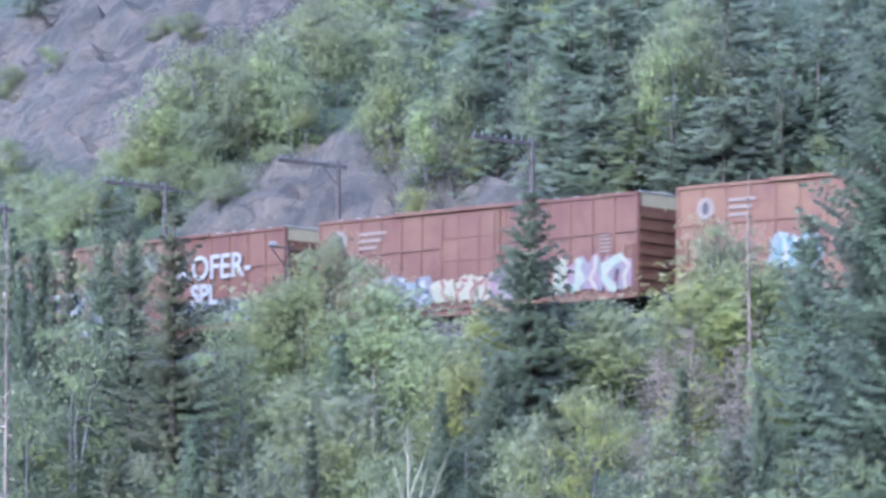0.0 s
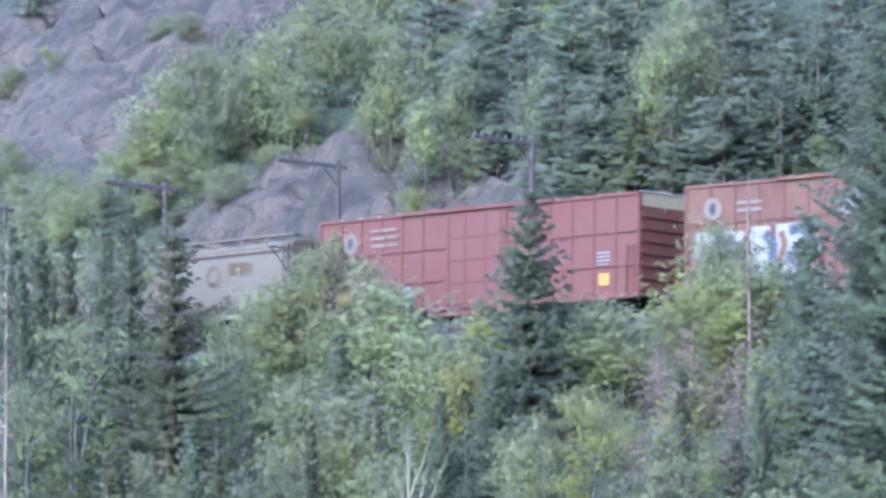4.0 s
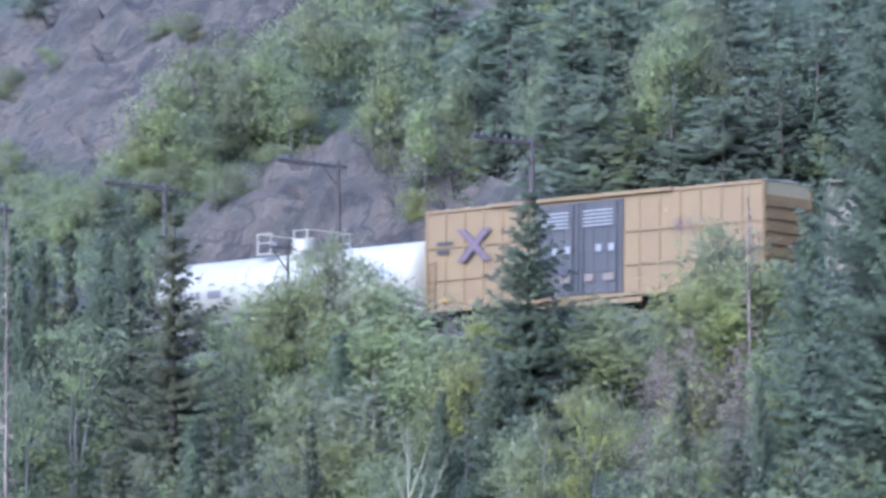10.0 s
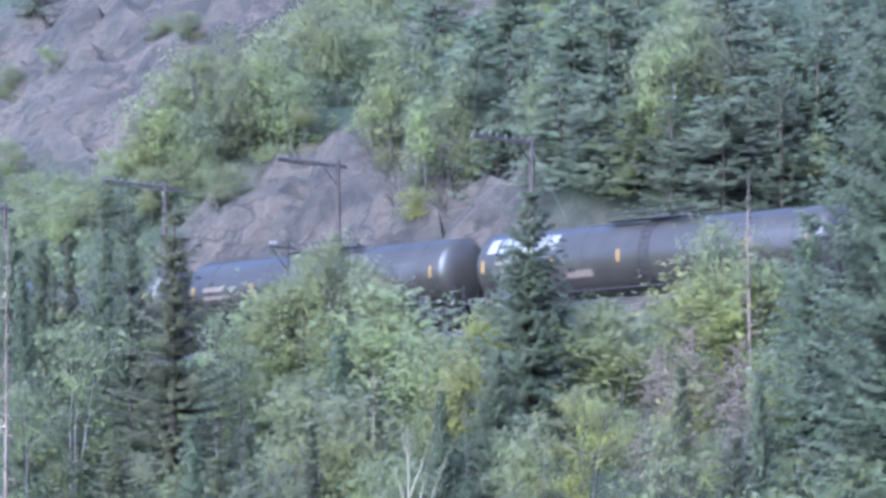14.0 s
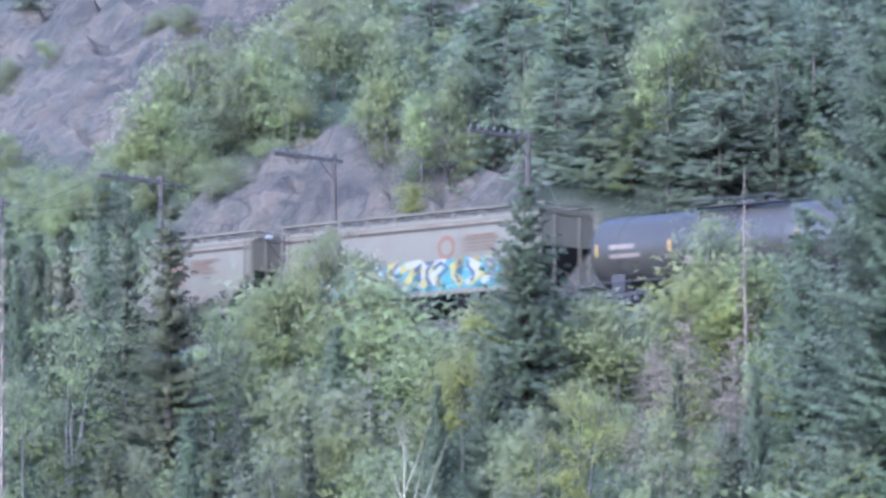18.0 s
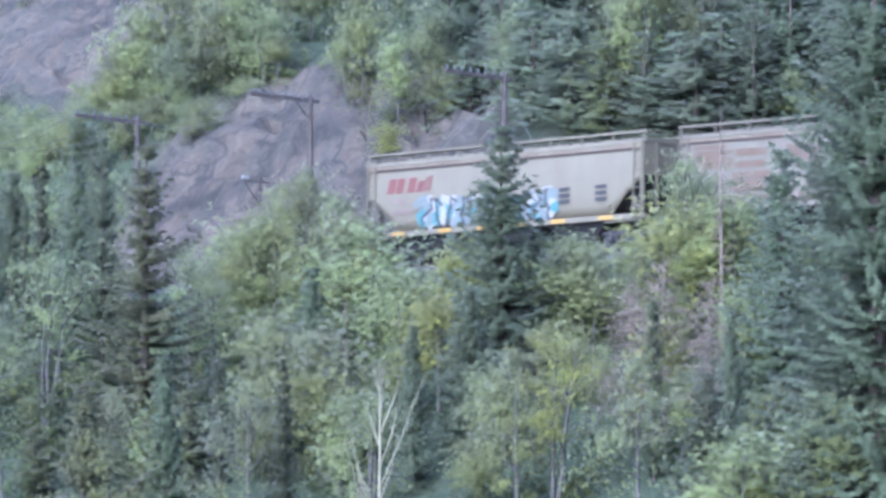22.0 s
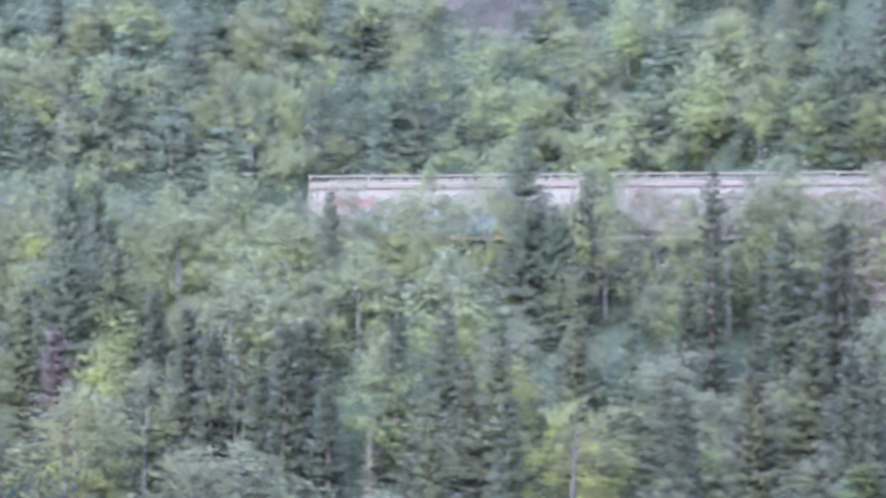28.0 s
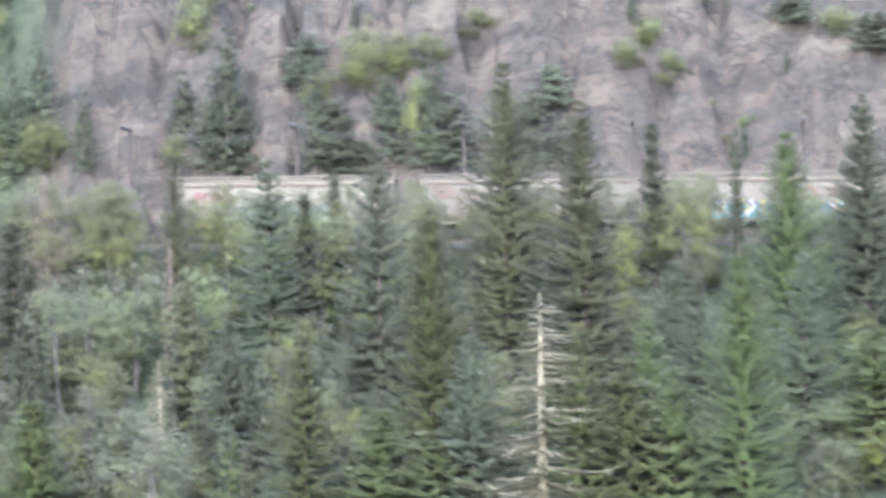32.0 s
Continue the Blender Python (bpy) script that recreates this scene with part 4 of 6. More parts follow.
for k, (material, fat) in enumerate(((NAVY, 0.24), (PINK, 0.13))):
    for sgn in (-1, 1):
        yy = SIDE - 0.11 - 0.004 * k - 0.001 * sgn
        slash = Shape().add([(-6.3 - sgn * 0.75 - fat, yy, 2.75), (-6.3 - sgn * 0.75 + fat, yy, 2.75), (-6.3 + sgn * 0.75 + fat, yy, 4.1), (-6.3 + sgn * 0.75 - fat, yy, 4.1)], [(0, 1, 2, 3)])
        part("graffiti", slash.done("graffiti", material), car, "pink and blue sprayed cross")
graffiti(car, 4.4, 5.6, 3.2, 3.8, [(PINK, "line", 4)], 52, SIDE - 0.03, "small pink sprayed mark")
bars(car, -8.3, 1.15, [(0.6, 0.1)], 0.14, 0, SIDE - 0.03, OCHRE, "reflector")

car = couple(tank_car(TANK_WHITE, 8.55, 1.5, 2.5, True, TANK_WHITE), -104.05, -121.15, "white pressure tank car with a valve housing on top", "tank car")
for x, w in ((-6.6, 0.28), (-6.2, 0.28), (-5.8, 0.28), (-5.4, 0.28), (-4.6, 0.9)):
    on_shell(car, x, w, 2.2, 0.34, 1.5, 2.5, GREY_TAG)
for x in (-5.3, -2.2, 3.4, 5.6):
    on_shell(car, x, 0.07, 2.9, 0.6, 1.5, 2.5, FADED, "reflector")
on_shell(car, 1.6, 1.0, 1.7, 0.25, 1.5, 2.5, RUST_STAIN, "placard")
on_shell(car, 5.4, 0.35, 1.6, 0.22, 1.5, 2.5, BLACK, "placard")
on_shell(car, 6.2, 1.1, 2.4, 0.6, 1.5, 2.5, ROOF_PALE, "placard")

for front, rear, mark in ((-123.2, -142.4, True), (-143.6, -160.5, False), (-162.0, -177.4, False)):
    half = (front - rear) / 2
    label = "black tank car with blocky white lettering" if mark else "black tank car with yellow reflector strips"
    car = couple(tank_car(TANK_BLACK, half, 1.5, 2.45, False, STEEL_DARK), front, rear, label, "tank car")
    if mark:
        for k in range(6):
            on_shell(car, -half + 1.0 + 0.66 * k, 0.5, 2.95, 0.62, 1.5, 2.45, WHITE, "lettering", "blocky white lettering")
    for x in (-half + 0.75, -half + 4.6, -half + 8.2, half - 4.3, half - 1.1):
        on_shell(car, x, 0.13, 2.2, 0.5, 1.5, 2.45, OCHRE, "reflector", "yellow reflector strip")
    for x, w, z, t in ((-half + 1.5, 1.3, 2.45, 0.2), (-half + 1.5, 1.6, 2.1, 0.16), (half - 3.2, 1.3, 2.2, 0.75), (-half + 5.4, 1.4, 1.7, 0.3)):
        on_shell(car, x, w, z, t, 1.5, 2.45, FADED if z != 2.2 else DOOR_BLACK, "placard")

car = couple(hopper(HOPPER_GREY), -179.5, -195.15, "grey covered hopper car with blue and yellow graffiti", "hopper car")
disc(car, -6.9, 3.2, 0.55, -1.55, RUST_STAIN, inner=0.62)
disc(car, 2.3, 3.15, 0.52, -1.55, RUST, inner=0.62)
rust_panels(car, [(3.3, 2.9, 2.0, 0.75), (-5.6, 2.2, 1.2, 0.9)], 3)
graffiti(car, -5.6, 5.8, 1.25, 1.75, [(CYAN, "cloud", 13)], 61, -1.53, "cyan sprayed band")
graffiti(car, -5.4, 5.4, 1.5, 2.7, [(CYAN, "cloud", 9), (SPRAY_YELLOW, "stroke", 11), (SPRAY_WHITE, "line", 8), (NAVY, "line", 12)], 62, -1.545, "blue and yellow sprayed letters")
bars(car, -6.7, 1.6, [(0.2, 0.1)], 0.9, 0, -1.55, OCHRE, "reflector")
bars(car, 6.0, 1.6, [(0.2, 0.1)], 1.1, 0, -1.55, OCHRE, "reflector")

car = couple(hopper(HOPPER_GREY), -196.9, -212.5, "grey covered hopper car with large rust patches", "hopper car")
rust_panels(car, [(-7.0, 2.9, 1.9, 1.0), (-5.0, 1.5, 1.9, 2.3), (-2.4, 3.0, 1.6, 0.7), (0.0, 3.2, 1.0, 0.5), (3.5, 3.0, 1.9, 0.7)], 5)
disc(car, 2.7, 3.05, 0.55, -1.55, RUST, inner=0.55)
graffiti(car, -3.5, 5.0, 1.5, 2.3, [(FADED, "line", 9)], 71, -1.545, "faded grey sprayed tag")

car = couple(hopper(HOPPER_WHITE), -214.25, -229.85, "white covered hopper car with brown-red mark and graffiti", "hopper car")
x = -6.6
for w, tall in ((0.42, 0.62), (0.40, 0.62), (0.0, 0.0), (0.42, 0.62), (0.36, 0.46), (0.12, 0.62), (0.12, 0.66)):
    if w:
        bars(car, x, 3.0, [(w, 0.1)], tall, 0, -1.552, RED_MARK, "mark", 0.16, "slanted brown-red mark")
    x += w + 0.1 if w else 0.16
bars(car, -6.3, 2.55, [(0.22, 0.06)] * 3, 0.22, 0, -1.552, FADED)
bars(car, -6.3, 2.1, [(0.16, 0.05)] * 6, 0.24, 0, -1.552, FADED)
graffiti(car, -4.6, 2.9, 1.35, 2.75, [(CYAN, "cloud", 5), (SPRAY_WHITE, "stroke", 8), (PALE_BLUE, "stroke", 7), (STEEL_DARK, "line", 11)], 81, -1.54, "white sprayed letters with blue shading")
for x0 in (3.2, 5.2):
    for i in range(3):
        bars(car, x0, 2.5 - 0.25 * i, [(0.6, 0.1)], 0.16, 0, -1.552, STEEL_DARK)
for x0 in (-6.3, -3.6, -1.4, 0.6, 2.8, 5.4):
    bars(car, x0, 1.22, [(0.75, 0.1)], 0.16, 0, -1.552, OCHRE, "reflector")

# ---- trees ----
def leaf_mesh(name, leaves, material, facing):
    """A mesh of loose three-cornered leaves; facing: the way each leaf looks out of its crown."""
    q = np.asarray(leaves, dtype=np.float32).reshape(-1, 3)
    n = len(q) // 3
    me = bpy.data.meshes.new(name)
    me.vertices.add(n * 3)
    me.vertices.foreach_set("co", q.ravel())
    me.loops.add(n * 3)
    me.loops.foreach_set("vertex_index", np.arange(n * 3, dtype=np.int32))
    me.polygons.add(n)
    me.polygons.foreach_set("loop_start", np.arange(0, n * 3, 3, dtype=np.int32))
    me.materials.append(material)
    way = me.attributes.new("facing", "FLOAT_VECTOR", "POINT")
    way.data.foreach_set("vector", np.repeat(np.asarray(facing, dtype=np.float32).reshape(-1, 3), 3, axis=0).ravel())
    me.update()
    return me


def join_tubes(name, tubes, material):
    verts, faces = [], []
    for points, radii, sides in tubes:
        v, f = tube(points, radii, sides)
        o = len(verts)
        verts += v
        faces += [tuple(i + o for i in face) for face in f]
    return mesh_of(name, verts, faces, material, True)


def spruce_meshes(rnd, material, tall, narrow=0.16, ragged=0.2, start=0.05, bare=0.0, spray=0.29, club=0.0, boughs=10, twigs=3):
    """Trunk and crown of a spruce, drawn one metre tall but with sprays sized for a tree of so many
    metres: whorls of drooping boughs, each with two rows of narrow needle sprays."""
    quads, ways = [], []
    unit = spray / tall
    if tall > 20 and twigs > 2:
        boughs = int(boughs * 1.5)
    layered = tall > 8 and twigs > 2
    whorls = int((tall * (2.1 if tall > 12 else 2.9) if layered else min(58, max(22, tall * 3.6))) * (1.0 if twigs > 2 else 0.78))
    for i in range(whorls):
        k = (i + rnd.random() * 0.8) / whorls
        z = start + (0.985 - start) * k
        drift = (0.5 if layered else 1.6) / whorls
        reach = 1.08 * narrow * (1 - k) ** (0.84 if layered else 0.72) + 0.4 * unit
        if club and 0.80 < k < 0.95:
            reach += club
        if rnd.random() < ragged * 0.6:
            reach *= 0.6
        count = max(3, int(boughs * (1.25 if layered else 1.0) * (1 - 0.4 * k) + rnd.random() * 2))
        turn = rnd.random() * 6.28
        for j in range(count):
            if rnd.random() < bare * (1.05 - k):
                continue
            a = turn + 6.28 * j / count + rnd.uniform(-0.4, 0.4)
            length = reach * rnd.uniform(1 - ragged * 1.5, 1 + ragged)
            droop = -0.62 + 1.0 * k + rnd.uniform(-0.18, 0.18)
            out = np.array((math.cos(a), math.sin(a), 0.0))
            side = np.array((-math.sin(a), math.cos(a), 0.0))
            lift = rnd.uniform(-drift, drift * 0.4) if k < 0.95 else 0.0
            pieces = max(1, min(14, int(length / unit * (1.5 if twigs > 2 else 1.15) + 0.7)))
            for p in range(pieces):
                f = (p + 0.8) / pieces
                c = np.array((0, 0, z + lift)) + out * length * f
                c[2] += length * (droop * f + 0.45 * f * f)
                for sgn in (-1, 1):
                    way = out * 0.8 + side * sgn * 0.25 + np.array((rnd.uniform(-0.25, 0.25), rnd.uniform(-0.25, 0.25), rnd.uniform(0.2, 0.9)))
                    for twig in range(twigs):
                        d = out * rnd.uniform(0.3, 0.9) + side * sgn * rnd.uniform(0.35, 0.95) + np.array((0, 0, rnd.uniform(-0.6, 0.2) if layered else rnd.uniform(-0.7, 0.35)))
                        if p == pieces - 1:
                            d = out + side * sgn * rnd.uniform(0.0, 0.5) + np.array((0, 0, rnd.uniform(-0.6, 0.8)))
                        d = d * unit * rnd.uniform(0.6, 1.05) * (1.15 - 0.35 * f)
                        w = np.cross(d, np.array((rnd.uniform(-0.8, 0.8), rnd.uniform(-0.8, 0.8), rnd.uniform(0.1, 1.0)))) * (0.58 if twigs > 2 else 0.56)
                        quads.append((c - d * 0.3 - w, c - d * 0.1 + w, c + d))
                        ways.append(way)
    for i in range(6):
        d = np.array((rnd.uniform(-0.3, 0.3), rnd.uniform(-0.3, 0.3), 1.0)) * unit * 0.9
        w = np.array((rnd.uniform(-1, 1), rnd.uniform(-1, 1), 0.0)) * unit * 0.14
        c = np.array((0, 0, 0.97))
        quads.append((c - d * 0.3 - w, c - d * 0.3 + w, c + d * 0.5))
        ways.append((0, 0, 1))
    crown = leaf_mesh("crown", np.array(quads, dtype=np.float32), material, np.array(ways))
    trunk = join_tubes("trunk", [([(0, 0, -0.08), (0.004, 0, 0.3), (0.0, 0.003, 0.7), (0, 0, 1.0)], [0.015, 0.011, 0.006, 0.0012], 6)], BARK_DARK)
    return trunk, crown


def birch_meshes(rnd, material, tall, wide=0.36, bottom=0.02, size=0.096, spread=0.5, dense=1.0):
    """Trunk with limbs and crown of a birch or aspen, drawn one metre tall, leaves sized for its true height."""
    leaf, spread = size / tall, spread / tall
    if tall < 5 and bottom > 0:
        bottom = min(bottom, 0.05)
    clumps, leaves = int(dense * min(130, 26 + 8 * tall)), 62
    tubes, centres = [], []
    lean = (rnd.uniform(-0.06, 0.06), rnd.uniform(-0.06, 0.06))
    for stem in range(rnd.choice((1, 2, 3))):
        off = (rnd.uniform(-0.1, 0.1), rnd.uniform(-0.1, 0.1)) if stem else (0, 0)
        pts = [(0.0, 0.0, -0.08)] + [((lean[0] + off[0]) * k + rnd.uniform(-0.012, 0.012), (lean[1] + off[1]) * k + rnd.uniform(-0.012, 0.012), k * 0.93) for k in (0.25, 0.5, 0.75, 1.0)]
        tubes.append((pts, [0.014, 0.012, 0.009, 0.005, 0.001], 5))
        for i in range(9):
            k = rnd.uniform(0.3, 0.92)
            a = rnd.random() * 6.28
            r = wide * rnd.uniform(0.45, 1.0) * (1 - abs(k - 0.55) * 1.3)
            base = (pts[2][0] * k * 2, pts[2][1] * k * 2, k * 0.9)
            tip = (base[0] + math.cos(a) * r, base[1] + math.sin(a) * r, min(0.97, base[2] + rnd.uniform(0.05, 0.2)))
            mid = [0.5 * (p + q) for p, q in zip(base, tip)]
            mid[2] -= 0.015
            tubes.append(([base, tuple(mid), tip], [0.005, 0.003, 0.0008], 4))
            centres.append(tip)
            centres.append(tuple(mid))
    while len(centres) < clumps:
        k = rnd.random() ** 1.25
        z = bottom + (1 - bottom) * k
        r = wide * math.sqrt(max(0.02, 1 - (2 * abs(k - 0.42)) ** 2)) * rnd.uniform(0.35, 1.08)
        a = rnd.random() * 6.28
        centres.append((math.cos(a) * r, math.sin(a) * r, z))
    g = np.random.RandomState(rnd.randrange(10 ** 6))
    quads, ways = [], []
    for c in centres[:clumps]:
        rad = spread * g.uniform(0.55, 1.3)
        n = int(leaves * g.uniform(0.5, 1.3))
        p = g.normal(size=(n, 3)) * rad * np.array((0.62, 0.62, 0.45)) + np.array(c)
        d = g.normal(size=(n, 3)); d /= np.linalg.norm(d, axis=1)[:, None]
        e = np.cross(d, g.normal(size=(n, 3))); e /= np.linalg.norm(e, axis=1)[:, None] + 1e-6
        s = (leaf * g.uniform(0.6, 1.25, size=n))[:, None]
        quads.append(np.stack((p - d * s * 0.9 - e * s * 0.75, p + e * s * 0.9, p + d * s), 1))
        ways.append((p - np.array((0, 0, 0.5))) / wide * np.array((0.5, 0.5, 0.5)) + (p - np.array(c)) / rad * 0.2 + np.array((0, 0, 0.22)))
    crown = leaf_mesh("crown", np.concatenate(quads), material, np.concatenate(ways))
    return join_tubes("trunk", tubes, BARK_PALE), crown


def snag_meshes(rnd, material, boughs=60, reach=0.14, up=-0.15, start=0.2, thick=1.0, fork=False, wild=0.0):
    """A dead tree, one metre tall: bare trunk and bare or broken boughs."""
    trunk = [([(0, 0, -0.08), (0.006, 0.003, 0.35), (-0.004, 0.004, 0.7), (0.004, 0, 1.0)], [0.015 * thick, 0.011 * thick, 0.006 * thick, 0.0015], 6)]
    twigs = []
    for i in range(boughs):
        k = start + (0.97 - start) * (i + rnd.random()) / boughs
        a = rnd.random() * 6.28
        r = reach * (1.12 - k) * rnd.uniform(0.35, 1.2)
        p0 = Vector((0, 0, k))
        o = Vector((math.cos(a), math.sin(a), 0))
        p1 = p0 + o * r * 0.5 + Vector((0, 0, up * r * 0.7 + rnd.uniform(-0.01, 0.01)))
        p2 = p0 + o * r + Vector((rnd.uniform(-0.2, 0.2) * r, rnd.uniform(-0.2, 0.2) * r, up * r * (0.6 if not fork else 1.6) + wild * r * rnd.uniform(-0.7, 1.0)))
        w = 0.0042 * thick
        twigs.append(([p0, p1, p2], [w, w * 0.7, w * 0.2], 3))
        for t in range(3 if not wild else 5):
            q0 = p0.lerp(p2, rnd.uniform(0.35, 0.95))
            q1 = q0 + Vector((rnd.uniform(-1, 1), rnd.uniform(-1, 1), rnd.uniform(-0.6, 0.5))) * r * (0.32 if not wild else 0.55)
            twigs.append(([q0, q1], [w * 0.55, w * 0.2], 3))
    return join_tubes("trunk", trunk, material), join_tubes("bare_crown", twigs, material)


rnd = random.Random(7)
KINDS = {}
SIZES = (4.5, 9.0, 15.0, 23.0)
for kind, material, options in (
        ("spruce", NEEDLES, dict(narrow=0.19, ragged=0.26, boughs=12)),
        ("green", NEEDLES_GREEN, dict(narrow=0.235, ragged=0.2, boughs=12)),
        ("narrow", NEEDLES_DARK, dict(narrow=0.085, ragged=0.4, bare=0.06, spray=0.25, club=0.012, boughs=12)),
        ("ragged", NEEDLES_BROWN, dict(narrow=0.18, ragged=0.42, bare=0.04, boughs=12)),
        ("red", NEEDLES_RED, dict(narrow=0.15, ragged=0.4, bare=0.35, boughs=8))):
    KINDS[kind] = [[spruce_meshes(rnd, material, tall, **options) for v in range(3)] for tall in SIZES]
    KINDS["small_" + kind] = [[spruce_meshes(rnd, material, tall, **dict(options, twigs=2, boughs=8, spray=options.get("spray", 0.29) * 1.25)) for v in range(3)] for tall in SIZES]
for kind, material, options in (
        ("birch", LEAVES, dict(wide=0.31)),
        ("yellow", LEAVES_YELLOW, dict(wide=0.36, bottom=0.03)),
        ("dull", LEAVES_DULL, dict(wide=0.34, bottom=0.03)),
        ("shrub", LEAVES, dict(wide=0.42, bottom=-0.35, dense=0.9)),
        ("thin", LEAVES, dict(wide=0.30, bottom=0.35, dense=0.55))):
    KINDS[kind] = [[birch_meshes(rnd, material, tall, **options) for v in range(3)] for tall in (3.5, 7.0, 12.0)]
    KINDS[kind].append(KINDS[kind][2])
KINDS["snag"] = [[snag_meshes(rnd, TWIG_GREY, 46, 0.12, 0.1, wild=0.5) for v in range(2)]] * 4
KINDS["grey"] = [[snag_meshes(rnd, TWIG_GREY, 150, 0.45, 0.0, 0.1, 0.8, wild=1.1) for v in range(2)]] * 4
KINDS["pale"] = [[snag_meshes(rnd, PALE_WOOD, 190, 0.23, -0.22, 0.05, 1.05) for v in range(2)]] * 4
KINDS["fork"] = [[snag_meshes(rnd, PALE_WOOD, 13, 0.42, 0.9, 0.25, 1.4, True) for v in range(2)]] * 4

WORDS = {
    "spruce": ("spruce_tree", "dark blue-green spruce with drooping boughs on the slope", "spruce"),
    "green": ("spruce_tree", "full fresh-green young spruce on the slope", "spruce"),
    "narrow": ("black_spruce", "narrow dark black spruce with a ragged spire", "spruce"),
    "ragged": ("ragged_spruce", "thinning brownish spruce with gaps between its boughs", "spruce"),
    "red": ("dying_spruce", "dying spruce with rust-brown needles", "spruce"),
    "birch": ("birch_tree", "leafy green birch below the railway line", "birch"),
    "yellow": ("aspen_tree", "bright yellow-green aspen with a round crown", "aspen"),
    "dull": ("alder_tree", "grey-green leafy alder in a thicket", "alder"),
    "thin": ("birch_tree", "thin birch with sparse green leaves", "birch"),
    "shrub": ("shrub", "leafy green shrub rooted in the rock face", "shrub"),
    "snag": ("dead_tree", "bare grey dead trunk with broken twigs", "dead tree"),
    "grey": ("dead_tree", "grey leafless dead tree with a mass of twigs", "dead tree"),
    "pale": ("dead_spruce", "bleached dead spruce with pale bare boughs", "dead tree"),
    "fork": ("dead_tree", "pale forked dead tree with upturned limbs", "dead tree"),
}
WIDE = {"spruce": 0.40, "green": 0.46, "narrow": 0.19, "ragged": 0.34, "red": 0.30, "birch": 0.66, "yellow": 0.78, "dull": 0.74, "thin": 0.62, "shrub": 0.84, "snag": 0.2, "grey": 0.84, "pale": 0.34, "fork": 0.7}


STANDING = []


def headroom(s, u, width):
    """How tall a tree may grow at (s, u) without hiding those that stand behind it."""
    best = 99.0
    for s0, u0, h0, w0 in STANDING:
        if u > u0 + 1.5 and abs(s - (1.03 - 0.0085 * s0) * (u - u0) - s0) < 0.36 * (w0 + width):
            best = min(best, ground(s0, u0) + 0.36 * h0 - 0.12 * (u - u0) - ground(s, u))
    return best


def tree(kind, s, u, height, width, variant=0, plain_one=False):
    """One tree, its foot on the ground at (s, u)."""
    if u > 0:
        STANDING.append((s, u, height, width))
    grade = KINDS["small_" + kind if plain_one and "small_" + kind in KINDS else kind][0 if height < 6 else (1 if height < 12 else (2 if height < 19 else 3))]
    trunk, crown = grade[variant % len(grade)]
    name, label, category = WORDS[kind]
    if u < 0:
        label = label.replace("below the railway line", "above the railway line").replace("on the slope", "on the hillside over the tracks")
    x, y = beside(s, u)
    root = new(name)
    fat = width / WIDE[kind]
    root.matrix_basis = Matrix.LocRotScale((x, y, ground(s, u) - 0.05), Euler((0, 0, rnd.random() * 6.28)), (fat, fat, height))
    tagged(root, label, category, group="trees on the slope")
    for part_name, data in (("trunk", trunk), ("bare_crown" if kind in ("snag", "grey", "pale", "fork") else "crown", crown)):
        ob = new(part_name, data)
        ob.parent = root
    return root

# ---- the trees, stretch by stretch: kind, metres along the line, metres from it, height, width ----
# rock cut
tree("spruce", 39.0, 20.4, 23.0, 10.6, 0)
tree("spruce", 36.6, 18.6, 17.7, 5.6, 1)
tree("spruce", 15.8, 11.8, 10.5, 5.2, 2)
tree("ragged", 2.8, 17.8, 14.1, 6.4, 3)
tree("spruce", 16.9, 18.0, 6.4, 1.8, 4)
tree("narrow", 15.0, 22.8, 7.3, 1.2, 5)
tree("spruce", 6.6, 12.6, 5.6, 1.6, 6)
tree("spruce", -10.2, 14.4, 10.6, 2.3, 7)
tree("narrow", -9.6, 13.2, 9.7, 0.9, 8)
tree("spruce", -4.8, 13.2, 12.0, 3.6, 9)
tree("narrow", -12.9, 9.6, 9.9, 1.2, 10)
tree("spruce", 34.8, 22.8, 8.5, 1.8, 11)
tree("narrow", 28.0, 18.0, 6.6, 1.0, 12)
tree("spruce", 11.4, 25.2, 8.9, 2.5, 13)
tree("birch", 0.8, 7.2, 7.3, 4.8, 14)
tree("birch", 5.6, 8.4, 5.2, 5.5, 15)
tree("yellow", 9.8, 7.8, 4.0, 3.3, 16)
tree("birch", 16.2, 8.4, 4.1, 5.0, 17)
tree("yellow", 25.4, 20.4, 7.3, 6.0, 18)
tree("thin", 20.5, 7.2, 5.9, 3.2, 19)
tree("yellow", 22.3, 8.4, 4.9, 6.6, 20)
tree("birch", -5.5, 15.6, 8.4, 6.6, 21)
tree("birch", 2.5, 13.8, 6.0, 5.7, 22)
tree("birch", 8.6, 16.8, 5.8, 4.2, 23)
tree("birch", 12.0, 17.6, 5.9, 5.4, 24)
tree("yellow", 13.9, 13.2, 4.6, 3.7, 25)
tree("birch", -2.2, 7.8, 5.3, 4.8, 26)
tree("birch", 9.4, 10.8, 4.4, 3.8, 27)
tree("dull", 20.7, 9.6, 4.5, 3.4, 28)
tree("birch", 24.7, 21.6, 6.9, 4.6, 29)
tree("birch", -1.0, 12.0, 6.6, 4.2, 30)
tree("dull", -3.7, 19.2, 8.8, 5.2, 31)
tree("birch", 10.0, 26.4, 8.2, 5.3, 32)
tree("birch", 22.2, 26.4, 7.7, 5.5, 33)
tree("dull", 16.4, 26.4, 8.0, 4.7, 34)
tree("spruce", 17.2, 15.2, 6.2, 3.1, 35)
tree("snag", 24.6, 9.6, 9.2, 1.3, 36)
tree("grey", 26.6, 15.6, 6.7, 5.3, 37)
tree("grey", 25.1, 15.6, 6.0, 3.7, 38)
